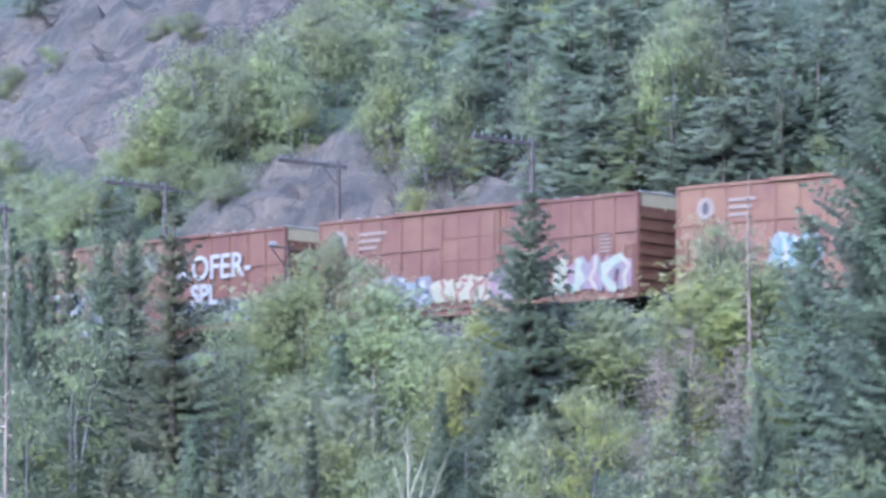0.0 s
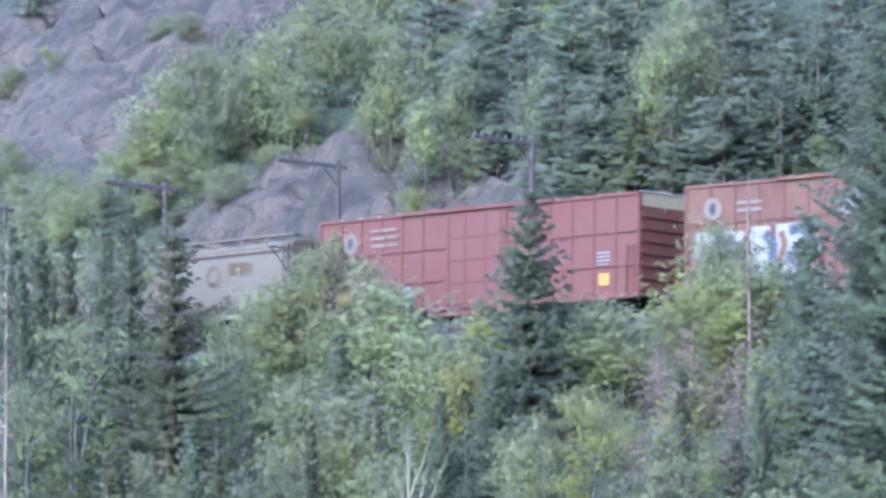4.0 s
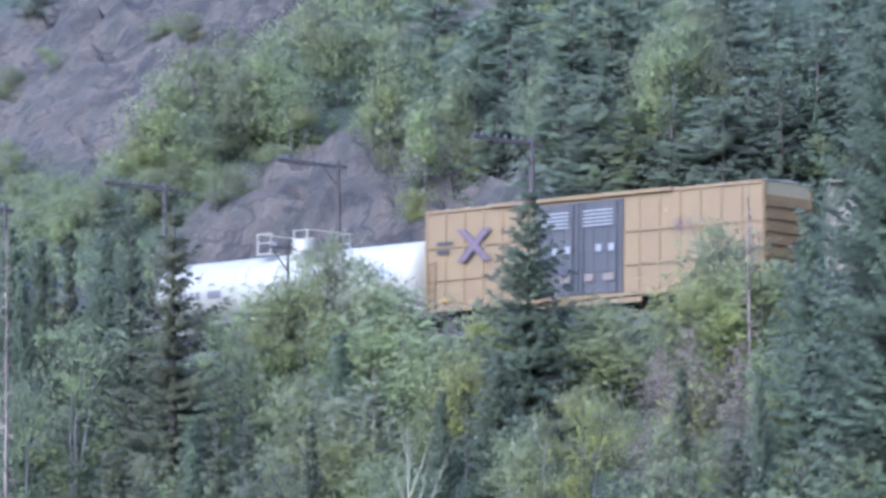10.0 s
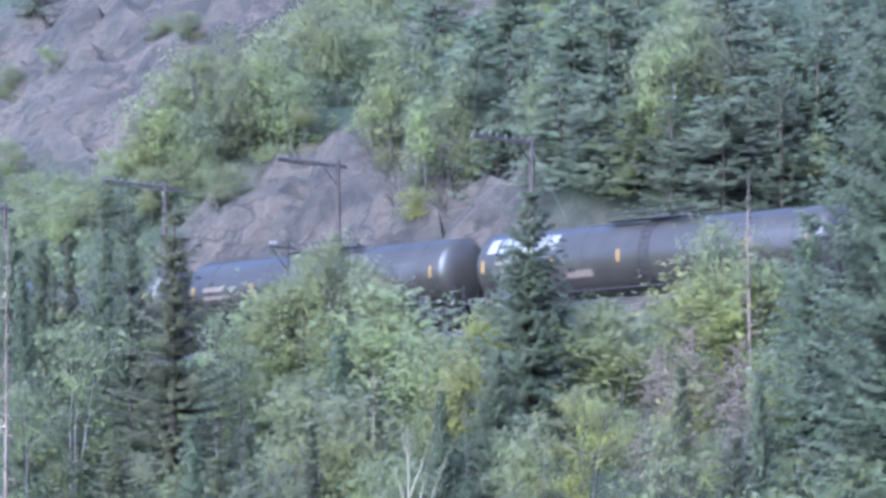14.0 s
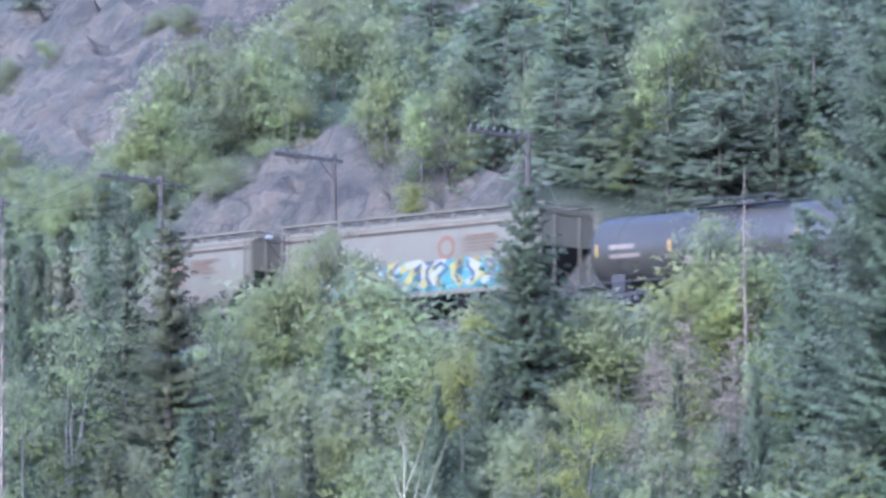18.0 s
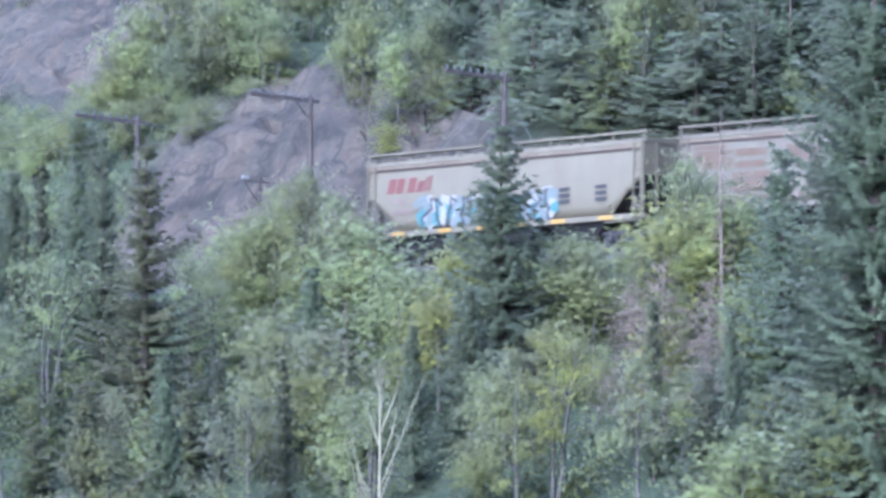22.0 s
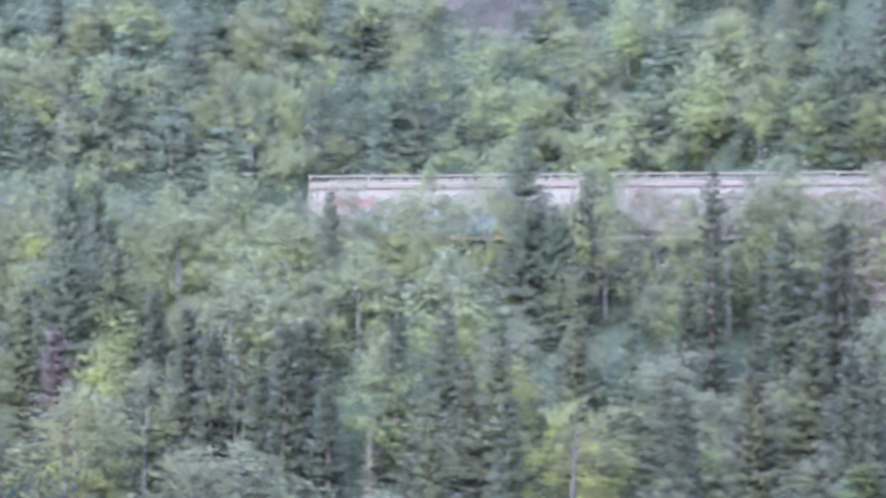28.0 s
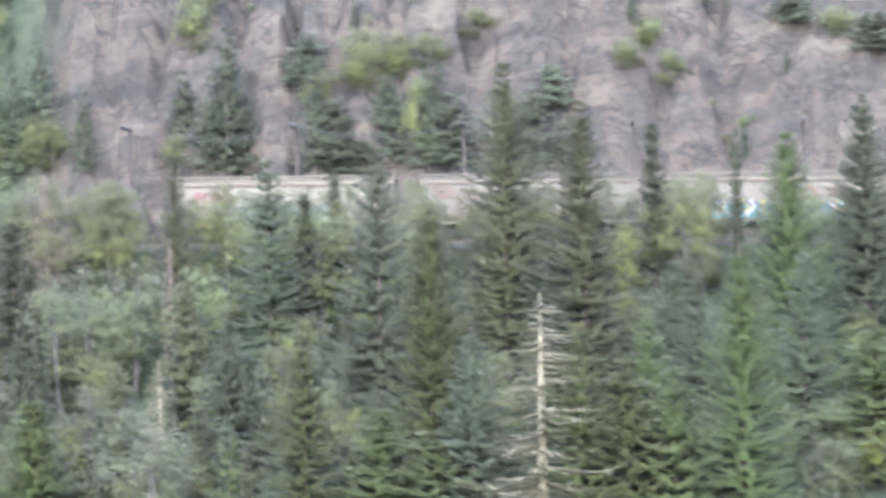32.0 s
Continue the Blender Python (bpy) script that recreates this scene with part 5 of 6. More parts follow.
tree("grey", 29.1, 16.2, 6.3, 3.4, 39)
tree("birch", -0.5, 7.5, 6.7, 4.6, 40)
tree("birch", 2.8, 7.5, 6.4, 4.5, 41)
tree("birch", 0.9, 7.3, 6.9, 4.0, 42)
tree("birch", -1.5, 7.8, 5.7, 4.6, 43)
tree("birch", 4.4, 7.8, 5.4, 4.2, 44)
tree("birch", 18.0, 9.0, 3.9, 5.0, 45)
tree("birch", 23.9, 7.8, 4.8, 4.4, 46)
tree("fork", 24.8, 28.8, 9.7, 3.7, 47)
tree("birch", -18.3, 7.2, 8.3, 5.1, 48)
tree("birch", -14.8, 7.2, 8.4, 4.8, 49)
tree("spruce", -11.3, 9.0, 9.5, 3.2, 50)
tree("birch", -11.2, 7.2, 7.8, 4.2, 51)
tree("spruce", -15.6, 9.0, 9.4, 3.2, 52)
tree("birch", -20.7, 7.2, 8.4, 4.6, 53)
tree("spruce", -17.6, 9.0, 9.9, 3.0, 54)
tree("snag", -4.0, 20.4, 15.1, 1.4, 55)
tree("snag", 10.2, 14.4, 5.3, 0.9, 56)
tree("spruce", 30.0, 13.2, 9.6, 3.9, 57)
tree("birch", 33.7, 26.4, 8.1, 4.8, 58)
tree("spruce", 35.5, 25.2, 7.4, 3.6, 59)
tree("ragged", 9.8, 27.6, 9.2, 3.7, 60)
tree("narrow", 13.0, 24.0, 8.2, 1.2, 61)
# thicket below the line
tree("spruce", 53.7, 15.6, 15.2, 5.3, 0)
tree("narrow", 53.1, 10.8, 10.0, 1.5, 1)
tree("narrow", 46.0, 11.4, 8.8, 1.5, 2)
tree("narrow", 47.0, 11.4, 8.9, 1.4, 3)
tree("narrow", 41.2, 10.8, 9.6, 1.2, 4)
tree("narrow", 53.3, 9.6, 7.1, 1.5, 5)
tree("spruce", 65.9, 10.2, 8.5, 2.6, 6)
tree("birch", 37.5, 7.2, 6.3, 4.5, 7)
tree("birch", 41.1, 7.2, 5.3, 5.0, 8)
tree("birch", 46.8, 8.4, 4.7, 4.3, 9)
tree("birch", 56.1, 7.2, 5.8, 4.3, 10)
tree("birch", 59.6, 7.2, 4.8, 4.8, 11)
tree("birch", 62.6, 7.2, 5.7, 5.1, 12)
tree("birch", 54.0, 7.8, 5.3, 4.3, 13)
tree("birch", 49.0, 20.4, 9.2, 8.8, 14)
tree("yellow", 61.0, 29.8, 7.9, 7.7, 15)
tree("birch", 38.7, 11.8, 5.3, 4.9, 16)
tree("birch", 64.0, 17.8, 8.6, 8.0, 17)
tree("birch", 54.7, 12.8, 6.2, 5.6, 18)
tree("birch", 66.6, 14.8, 6.7, 5.9, 19)
tree("narrow", 59.8, 18.0, 8.0, 2.0, 20)
tree("narrow", 63.1, 21.6, 9.1, 2.2, 21)
tree("narrow", 65.3, 23.6, 9.2, 2.2, 22)
tree("narrow", 68.4, 22.6, 8.8, 2.2, 23)
tree("spruce", 49.4, 22.6, 5.6, 2.6, 24)
tree("spruce", 47.1, 23.8, 5.2, 2.6, 25)
tree("narrow", 56.0, 28.6, 8.1, 1.9, 26)
tree("narrow", 47.5, 29.0, 7.0, 1.7, 27)
tree("red", 55.2, 19.8, 7.2, 3.1, 28)
tree("red", 51.3, 24.0, 4.7, 1.4, 29)
tree("dull", 46.9, 21.0, 6.7, 6.0, 30)
tree("dull", 51.0, 17.8, 5.9, 5.5, 31)
tree("birch", 62.2, 24.6, 7.2, 6.8, 32)
tree("dull", 66.4, 23.4, 7.5, 6.7, 33)
tree("spruce", 61.6, 22.8, 6.1, 2.8, 34)
tree("birch", 34.7, 6.8, 5.6, 4.0, 35)
tree("dull", 36.4, 7.0, 5.7, 3.9, 36)
tree("birch", 37.9, 6.7, 5.4, 4.2, 37)
tree("birch", 39.4, 6.8, 5.6, 3.9, 38)
tree("birch", 40.8, 6.7, 6.1, 4.4, 39)
tree("dull", 42.4, 6.8, 6.2, 4.1, 40)
tree("birch", 43.9, 6.7, 6.0, 4.4, 41)
tree("birch", 45.5, 6.8, 6.1, 4.1, 42)
tree("birch", 37.3, 26.0, 5.7, 5.0, 43)
tree("birch", 71.1, 34.6, 7.8, 7.3, 44)
tree("birch", 22.2, 8.4, 6.7, 4.9, 45)
# spruce flat
tree("spruce", 76.2, 9.6, 12.0, 5.0, 0)
tree("narrow", 87.3, 14.4, 12.1, 2.7, 1)
tree("spruce", 84.5, 19.2, 7.6, 3.7, 2)
tree("narrow", 93.9, 16.6, 10.5, 2.5, 3)
tree("narrow", 90.9, 15.0, 9.1, 2.0, 4)
tree("narrow", 89.9, 15.0, 7.9, 1.5, 5)
tree("spruce", 75.8, 20.4, 8.2, 3.7, 6)
tree("ragged", 82.2, 20.2, 8.2, 3.7, 7)
tree("narrow", 63.7, 23.2, 9.7, 2.4, 8)
tree("narrow", 60.4, 19.6, 8.8, 2.1, 9)
tree("narrow", 65.8, 25.2, 9.7, 2.4, 10)
tree("narrow", 70.3, 27.2, 11.0, 2.7, 11)
tree("narrow", 70.2, 24.2, 9.9, 2.4, 12)
tree("yellow", 84.0, 27.8, 7.5, 7.4, 13)
tree("birch", 74.6, 16.2, 8.7, 8.2, 14)
tree("birch", 56.7, 8.4, 6.8, 6.9, 15)
tree("birch", 73.7, 6.6, 8.4, 4.8, 16)
tree("birch", 70.0, 6.6, 8.1, 3.8, 17)
tree("birch", 78.9, 6.6, 8.1, 5.1, 18)
tree("dull", 88.3, 7.2, 8.4, 5.7, 19)
tree("birch", 66.7, 7.8, 6.0, 5.8, 20)
tree("birch", 62.5, 8.4, 6.1, 6.5, 21)
tree("birch", 63.0, 14.8, 8.2, 7.4, 22)
tree("birch", 54.2, 12.6, 7.4, 6.8, 23)
tree("birch", 49.9, 11.8, 6.1, 5.5, 24)
tree("birch", 68.6, 12.8, 7.1, 6.7, 25)
tree("dull", 82.8, 7.8, 7.5, 5.3, 26)
tree("dull", 84.9, 7.8, 7.2, 5.3, 27)
tree("birch", 72.9, 21.0, 6.9, 6.4, 28)
tree("birch", 60.6, 28.6, 8.1, 7.6, 29)
tree("birch", 70.1, 37.4, 8.3, 7.9, 30)
tree("dull", 78.8, 20.0, 7.6, 7.0, 31)
tree("narrow", 86.9, 17.8, 8.6, 2.0, 32)
tree("narrow", 92.2, 16.8, 8.3, 2.0, 33)
tree("narrow", 95.7, 20.0, 9.2, 2.2, 34)
tree("narrow", 98.3, 29.6, 10.1, 2.4, 35)
tree("ragged", 87.5, 23.6, 6.6, 3.0, 36)
tree("narrow", 73.7, 21.6, 8.3, 2.0, 37)
tree("narrow", 68.5, 25.8, 9.2, 2.2, 38)
tree("red", 54.8, 19.2, 6.9, 2.3, 39)
tree("ragged", 52.7, 18.6, 9.2, 3.9, 40)
tree("ragged", 78.1, 24.0, 7.0, 3.0, 41)
tree("narrow", 82.3, 31.2, 9.2, 2.3, 42)
tree("narrow", 72.7, 28.0, 9.2, 2.2, 43)
tree("narrow", 55.7, 13.8, 7.7, 1.8, 44)
tree("pale", 73.7, 25.2, 4.3, 1.6, 45)
tree("snag", 71.2, 24.0, 5.6, 1.1, 46)
tree("spruce", 77.5, 9.0, 7.3, 3.9, 47)
tree("ragged", 80.0, 25.4, 9.1, 4.0, 48)
tree("red", 81.5, 18.0, 5.3, 1.7, 49)
tree("ragged", 65.3, 20.2, 7.1, 3.1, 50)
tree("narrow", 90.4, 31.8, 9.1, 2.2, 51)
tree("spruce", 72.0, 26.8, 7.0, 3.3, 52)
tree("ragged", 78.6, 31.0, 8.8, 3.9, 53)
tree("ragged", 93.6, 21.2, 8.2, 3.6, 54)
tree("dull", 86.8, 21.0, 7.0, 6.3, 55)
# near spruces
tree("spruce", 111.2, 17.6, 15.3, 7.5, 0)
tree("narrow", 113.3, 14.4, 10.9, 2.4, 1)
tree("spruce", 119.0, 24.2, 18.9, 9.2, 2)
tree("green", 123.5, 43.2, 20.7, 10.8, 3)
tree("ragged", 126.8, 17.4, 21.8, 9.4, 4)
tree("ragged", 131.9, 24.4, 22.0, 10.0, 5)
tree("pale", 129.9, 47.8, 15.7, 10.6, 6)
tree("ragged", 104.2, 12.0, 12.8, 3.2, 7)
tree("narrow", 91.6, 18.0, 10.9, 2.6, 8)
tree("narrow", 94.4, 18.0, 11.5, 2.8, 9)
tree("narrow", 101.1, 44.4, 13.3, 3.3, 10)
tree("green", 101.0, 47.0, 9.6, 6.5, 11)
tree("green", 134.5, 47.0, 11.9, 9.2, 12)
tree("green", 144.8, 22.8, 19.4, 10.1, 13)
tree("narrow", 142.0, 9.6, 12.4, 2.6, 14)
tree("narrow", 136.4, 7.2, 11.9, 2.6, 15)
tree("spruce", 150.1, 16.6, 19.0, 9.4, 16)
tree("green", 149.3, 32.2, 10.0, 9.9, 17)
tree("green", 141.0, 47.4, 19.0, 10.1, 18)
tree("narrow", 114.6, 7.8, 8.9, 2.2, 19)
tree("grey", 94.6, 8.4, 9.3, 5.8, 20)
tree("birch", 98.9, 7.2, 7.7, 7.7, 21)
tree("birch", 89.3, 7.2, 8.4, 7.3, 22)
tree("dull", 86.6, 8.4, 7.7, 7.3, 23)
tree("dull", 102.5, 19.2, 9.0, 8.5, 24)
tree("dull", 98.6, 23.4, 9.7, 8.8, 25)
tree("birch", 106.5, 18.2, 8.1, 7.4, 26)
tree("ragged", 106.6, 23.0, 9.9, 4.3, 27)
tree("snag", 104.2, 16.8, 7.0, 2.2, 28)
tree("ragged", 104.6, 38.6, 9.8, 4.4, 29)
tree("dull", 102.5, 37.0, 8.1, 7.7, 30)
tree("birch", 120.0, 17.0, 8.9, 8.1, 31)
tree("spruce", 110.1, 29.4, 10.6, 5.3, 32)
tree("green", 116.6, 47.8, 13.5, 7.8, 33)
tree("spruce", 126.0, 47.6, 13.6, 7.1, 34)
tree("green", 120.8, 47.4, 9.1, 8.5, 35)
tree("dull", 107.9, 47.6, 7.8, 8.0, 36)
tree("green", 132.0, 47.8, 13.6, 8.5, 37)
tree("green", 135.7, 41.4, 14.0, 7.2, 38)
tree("spruce", 89.6, 29.4, 8.5, 4.2, 39)
tree("ragged", 92.9, 29.2, 10.5, 4.6, 40)
tree("birch", 119.3, 13.6, 8.8, 8.1, 41)
tree("birch", 113.9, 12.6, 8.7, 8.2, 42)
tree("spruce", 138.8, 29.4, 13.4, 6.6, 43)
tree("birch", 139.7, 6.6, 7.7, 3.7, 44)
tree("green", 137.1, 47.8, 11.6, 7.8, 45)
tree("spruce", 145.3, 30.0, 15.1, 7.4, 46)
tree("spruce", 97.3, 29.0, 10.4, 5.0, 47)
tree("dull", 100.1, 21.2, 9.5, 8.8, 48)
tree("birch", 99.2, 7.8, 7.4, 6.2, 49)
tree("birch", 94.0, 7.2, 8.3, 7.1, 50)
tree("green", 123.6, 47.6, 7.5, 8.6, 51)
tree("green", 101.4, 47.2, 9.9, 6.3, 52)
tree("dull", 106.3, 44.2, 8.8, 8.2, 53)
tree("narrow", 112.9, 10.8, 8.9, 2.2, 54)
tree("snag", 104.4, 15.6, 8.2, 2.4, 55)
tree("pale", 107.2, 38.6, 10.1, 4.2, 56)
tree("dull", 136.7, 18.8, 7.4, 6.8, 57)
tree("spruce", 137.6, 22.0, 10.2, 5.1, 58)
tree("dull", 135.6, 20.2, 7.0, 6.4, 59)
# hillside above the line: rock cut and woods over it
tree("birch", -63.1, -22.4, 3.6, 2.8, 1, True)
tree("birch", -40.2, -10.5, 2.7, 2.3, 2, True)
tree("birch", -36.9, -10.5, 3.2, 2.5, 3, True)
tree("spruce", -34.2, -9.9, 2.8, 1.8, 4, True)
tree("birch", -33.1, -10.9, 2.8, 2.3, 5, True)
tree("birch", -35.1, -13.0, 5.6, 3.8, 6, True)
tree("birch", -35.0, -15.1, 5.6, 3.8, 7, True)
tree("birch", -33.8, -16.2, 6.0, 3.8, 8, True)
tree("birch", -31.9, -17.0, 5.4, 3.6, 9, True)
tree("birch", -36.0, -12.5, 4.0, 3.1, 10, True)
tree("dull", -32.0, -16.0, 4.3, 3.8, 11, True)
tree("dull", -32.8, -13.3, 3.7, 3.6, 12, True)
tree("birch", -29.6, -17.0, 4.0, 3.1, 13, True)
tree("dull", -32.7, -15.1, 2.7, 2.8, 14, True)
tree("birch", -34.4, -22.1, 5.6, 3.9, 15, True)
tree("dull", -32.8, -22.3, 4.7, 2.9, 16, True)
tree("birch", -37.9, -27.5, 3.7, 2.6, 17, True)
tree("birch", -17.5, -13.1, 5.8, 3.4, 18, True)
tree("birch", -20.0, -14.1, 3.1, 2.2, 19, True)
tree("birch", -13.1, -11.4, 4.3, 2.4, 20, True)
tree("yellow", -13.3, -10.9, 2.3, 2.2, 21, True)
tree("dull", -12.6, -12.6, 5.1, 2.9, 22, True)
tree("spruce", -13.5, -15.0, 5.7, 3.4, 23, True)
tree("birch", -11.5, -12.8, 2.9, 2.1, 24, True)
tree("spruce", -10.5, -13.5, 4.2, 3.3, 25, True)
tree("spruce", -9.5, -14.5, 6.4, 3.9, 26, True)
tree("dull", -5.2, -11.3, 4.9, 2.5, 27, True)
tree("spruce", -3.8, -11.0, 4.9, 3.5, 28, True)
tree("spruce", -1.1, -10.7, 4.7, 4.0, 29, True)
tree("green", 1.2, -10.7, 4.3, 4.0, 30, True)
tree("birch", 2.7, -11.8, 7.0, 3.8, 31, True)
tree("birch", 1.7, -11.6, 5.1, 2.5, 32, True)
tree("spruce", 4.7, -11.6, 3.9, 4.0, 33, True)
tree("spruce", 6.2, -12.6, 4.9, 4.0, 34, True)
tree("spruce", 7.3, -13.7, 4.0, 3.4, 35, True)
tree("spruce", 7.2, -14.6, 5.8, 4.2, 36, True)
tree("dull", 3.6, -14.1, 4.3, 2.7, 37, True)
tree("spruce", -7.2, -17.6, 5.1, 3.6, 38, True)
tree("spruce", -9.5, -17.3, 5.1, 3.9, 39, True)
tree("spruce", -15.4, -18.8, 5.5, 4.0, 40, True)
tree("birch", -26.9, -31.1, 5.3, 3.7, 41, True)
tree("spruce", -7.6, -19.9, 5.6, 3.9, 42, True)
tree("spruce", -0.2, -18.3, 5.2, 4.1, 43, True)
tree("spruce", 4.1, -16.7, 4.6, 3.5, 44, True)
tree("spruce", 8.2, -15.4, 6.6, 4.0, 45, True)
tree("spruce", 10.1, -15.9, 6.0, 4.0, 46, True)
tree("spruce", 6.5, -18.9, 5.7, 4.1, 47, True)
tree("spruce", -37.5, -32.3, 4.5, 3.5, 48, True)
tree("birch", -43.2, -33.9, 4.3, 3.1, 49, True)
tree("birch", -52.6, -37.4, 5.1, 3.4, 50, True)
tree("spruce", -120.5, -50.8, 3.9, 2.8, 51, True)
tree("birch", -103.0, -42.0, 2.7, 2.3, 52, True)
tree("birch", -70.6, -25.9, 2.9, 2.6, 53, True)
tree("birch", -85.4, -44.1, 1.6, 2.2, 54, True)
tree("birch", -72.4, -38.8, 1.7, 2.1, 55, True)
# hillside above the line: woods above the curve
tree("birch", 1.2, -14.9, 4.9, 3.8, 56, True)
tree("birch", -0.8, -14.2, 4.0, 3.0, 57, True)
tree("spruce", 3.8, -10.2, 6.0, 3.8, 58, True)
tree("spruce", 6.4, -10.8, 5.7, 4.1, 59, True)
tree("spruce", 8.3, -12.4, 6.7, 3.7, 60, True)
tree("spruce", 8.6, -14.5, 6.9, 3.8, 61, True)
tree("spruce", 18.0, -17.0, 5.9, 3.4, 62, True)
tree("spruce", 20.5, -17.0, 4.0, 3.1, 63, True)
tree("birch", 11.7, -24.3, 5.2, 3.3, 64, True)
tree("spruce", 22.3, -17.0, 3.2, 2.5, 65, True)
tree("birch", 23.7, -17.4, 6.0, 3.1, 66, True)
tree("birch", 26.1, -17.3, 4.1, 2.3, 67, True)
tree("dull", 26.1, -20.6, 5.0, 3.4, 68, True)
tree("spruce", 28.5, -17.1, 3.5, 2.4, 69, True)
tree("birch", 30.9, -17.7, 6.5, 3.3, 70, True)
tree("birch", 29.7, -17.4, 4.0, 2.0, 71, True)
tree("birch", 35.5, -17.7, 6.8, 3.6, 72, True)
tree("spruce", 33.2, -17.6, 3.7, 2.7, 73, True)
tree("spruce", 39.4, -16.8, 6.5, 3.5, 74, True)
tree("spruce", 42.1, -16.3, 4.3, 3.5, 75, True)
tree("spruce", 44.6, -16.3, 3.6, 3.5, 76, True)
tree("dull", 41.7, -19.5, 4.8, 2.8, 77, True)
tree("birch", 47.0, -17.0, 6.1, 3.5, 78, True)
tree("birch", 45.9, -16.6, 4.3, 2.2, 79, True)
tree("birch", 49.8, -17.9, 6.4, 3.2, 80, True)
tree("spruce", 48.3, -17.4, 3.5, 2.6, 81, True)
tree("spruce", 20.2, -24.9, 4.5, 3.5, 82, True)
tree("spruce", 15.9, -26.1, 5.2, 4.2, 83, True)
tree("birch", 21.7, -26.5, 5.4, 3.5, 84, True)
tree("spruce", 26.3, -26.3, 5.1, 3.8, 85, True)
tree("birch", 31.4, -26.9, 4.8, 3.5, 86, True)
tree("spruce", 36.7, -24.0, 5.2, 3.7, 87, True)
tree("spruce", 40.7, -24.7, 5.2, 3.6, 88, True)
tree("birch", 43.8, -26.4, 4.4, 3.1, 89, True)
tree("spruce", 6.9, -22.4, 6.2, 4.5, 90, True)
tree("spruce", 14.2, -17.5, 7.2, 3.8, 91, True)
# hillside above the line: woods before the cliff
tree("birch", 33.1, -19.2, 5.6, 4.3, 92, True)
tree("birch", 37.4, -19.5, 5.2, 4.1, 93, True)
tree("spruce", 38.3, -14.9, 5.8, 3.6, 94, True)
tree("spruce", 43.6, -19.0, 7.6, 5.1, 95, True)
tree("spruce", 46.1, -11.9, 6.5, 4.9, 96, True)
tree("spruce", 49.3, -12.6, 5.2, 4.2, 97, True)
tree("birch", 45.6, -25.5, 4.2, 4.1, 98, True)
tree("birch", 49.3, -15.9, 6.4, 3.9, 99, True)
tree("birch", 51.5, -16.8, 5.4, 3.1, 100, True)
tree("spruce", 53.6, -17.0, 6.4, 3.2, 101, True)
tree("spruce", 55.4, -17.2, 7.2, 3.2, 102, True)
tree("birch", 54.8, -17.0, 2.4, 2.1, 103, True)
tree("spruce", 58.3, -16.5, 5.4, 3.2, 104, True)
tree("spruce", 60.0, -16.8, 7.0, 3.2, 105, True)
tree("spruce", 61.4, -19.0, 7.2, 3.0, 106, True)
tree("birch", 55.7, -24.5, 4.0, 2.8, 107, True)
tree("birch", 64.2, -17.1, 5.8, 3.2, 108, True)
tree("birch", 68.0, -16.5, 4.3, 3.8, 109, True)
tree("birch", 69.9, -19.3, 6.0, 3.9, 110, True)
tree("spruce", 69.5, -16.4, 5.6, 3.1, 111, True)
tree("spruce", 74.1, -16.4, 4.4, 3.5, 112, True)
tree("dull", 72.8, -16.1, 4.9, 2.6, 113, True)
tree("birch", 78.8, -14.4, 5.9, 4.1, 114, True)
tree("birch", 82.6, -11.9, 4.7, 3.4, 115, True)
tree("spruce", 75.0, -19.9, 5.7, 3.8, 116, True)
tree("birch", 70.9, -23.5, 5.4, 3.3, 117, True)
tree("dull", 79.0, -18.4, 5.0, 3.6, 118, True)
tree("spruce", 84.7, -11.5, 6.4, 3.7, 119, True)
tree("birch", 86.2, -10.6, 4.5, 3.1, 120, True)
tree("spruce", 87.7, -11.0, 7.0, 3.7, 121, True)
tree("birch", 89.4, -10.7, 3.8, 2.8, 122, True)
tree("spruce", 29.3, -26.9, 6.1, 4.5, 123, True)
tree("birch", 33.6, -28.3, 5.0, 4.2, 124, True)
tree("spruce", 41.3, -28.0, 5.7, 4.5, 125, True)
tree("birch", 46.9, -28.3, 5.3, 3.7, 126, True)
tree("spruce", 51.7, -26.8, 5.2, 4.0, 127, True)
tree("spruce", 64.3, -28.2, 5.2, 4.0, 128, True)
tree("spruce", 89.8, -11.8, 7.0, 3.7, 129, True)
# hillside above the line: trees on the cliff
tree("birch", 90.7, -11.7, 3.7, 3.7, 130, True)
tree("spruce", 93.4, -10.9, 6.3, 2.7, 131, True)
tree("spruce", 88.4, -10.5, 6.5, 3.5, 132, True)
tree("spruce", 86.6, -10.7, 5.2, 3.1, 133, True)
tree("birch", 83.8, -13.1, 6.0, 3.7, 134, True)
tree("spruce", 104.6, -9.8, 10.6, 3.5, 135, True)
tree("spruce", 103.6, -9.6, 7.3, 3.1, 136, True)
tree("spruce", 105.6, -10.9, 5.9, 2.7, 137, True)
tree("spruce", 101.0, -11.4, 4.4, 2.3, 138, True)
tree("birch", 100.7, -9.9, 2.6, 2.3, 139, True)
tree("spruce", 111.2, -9.9, 8.1, 3.5, 140, True)
tree("spruce", 113.0, -10.3, 7.0, 3.5, 141, True)
tree("birch", 114.7, -12.0, 3.7, 3.7, 142, True)
tree("spruce", 110.3, -13.0, 3.7, 3.5, 143, True)
tree("spruce", 116.5, -11.9, 3.7, 2.7, 144, True)
tree("birch", 118.8, -11.0, 5.9, 2.6, 145, True)
tree("spruce", 120.2, -10.9, 9.2, 3.8, 146, True)
tree("birch", 117.1, -14.4, 3.3, 3.3, 147, True)
# hillside above the line: trees further along the cliff
tree("spruce", 103.2, -9.6, 4.7, 3.1, 148, True)
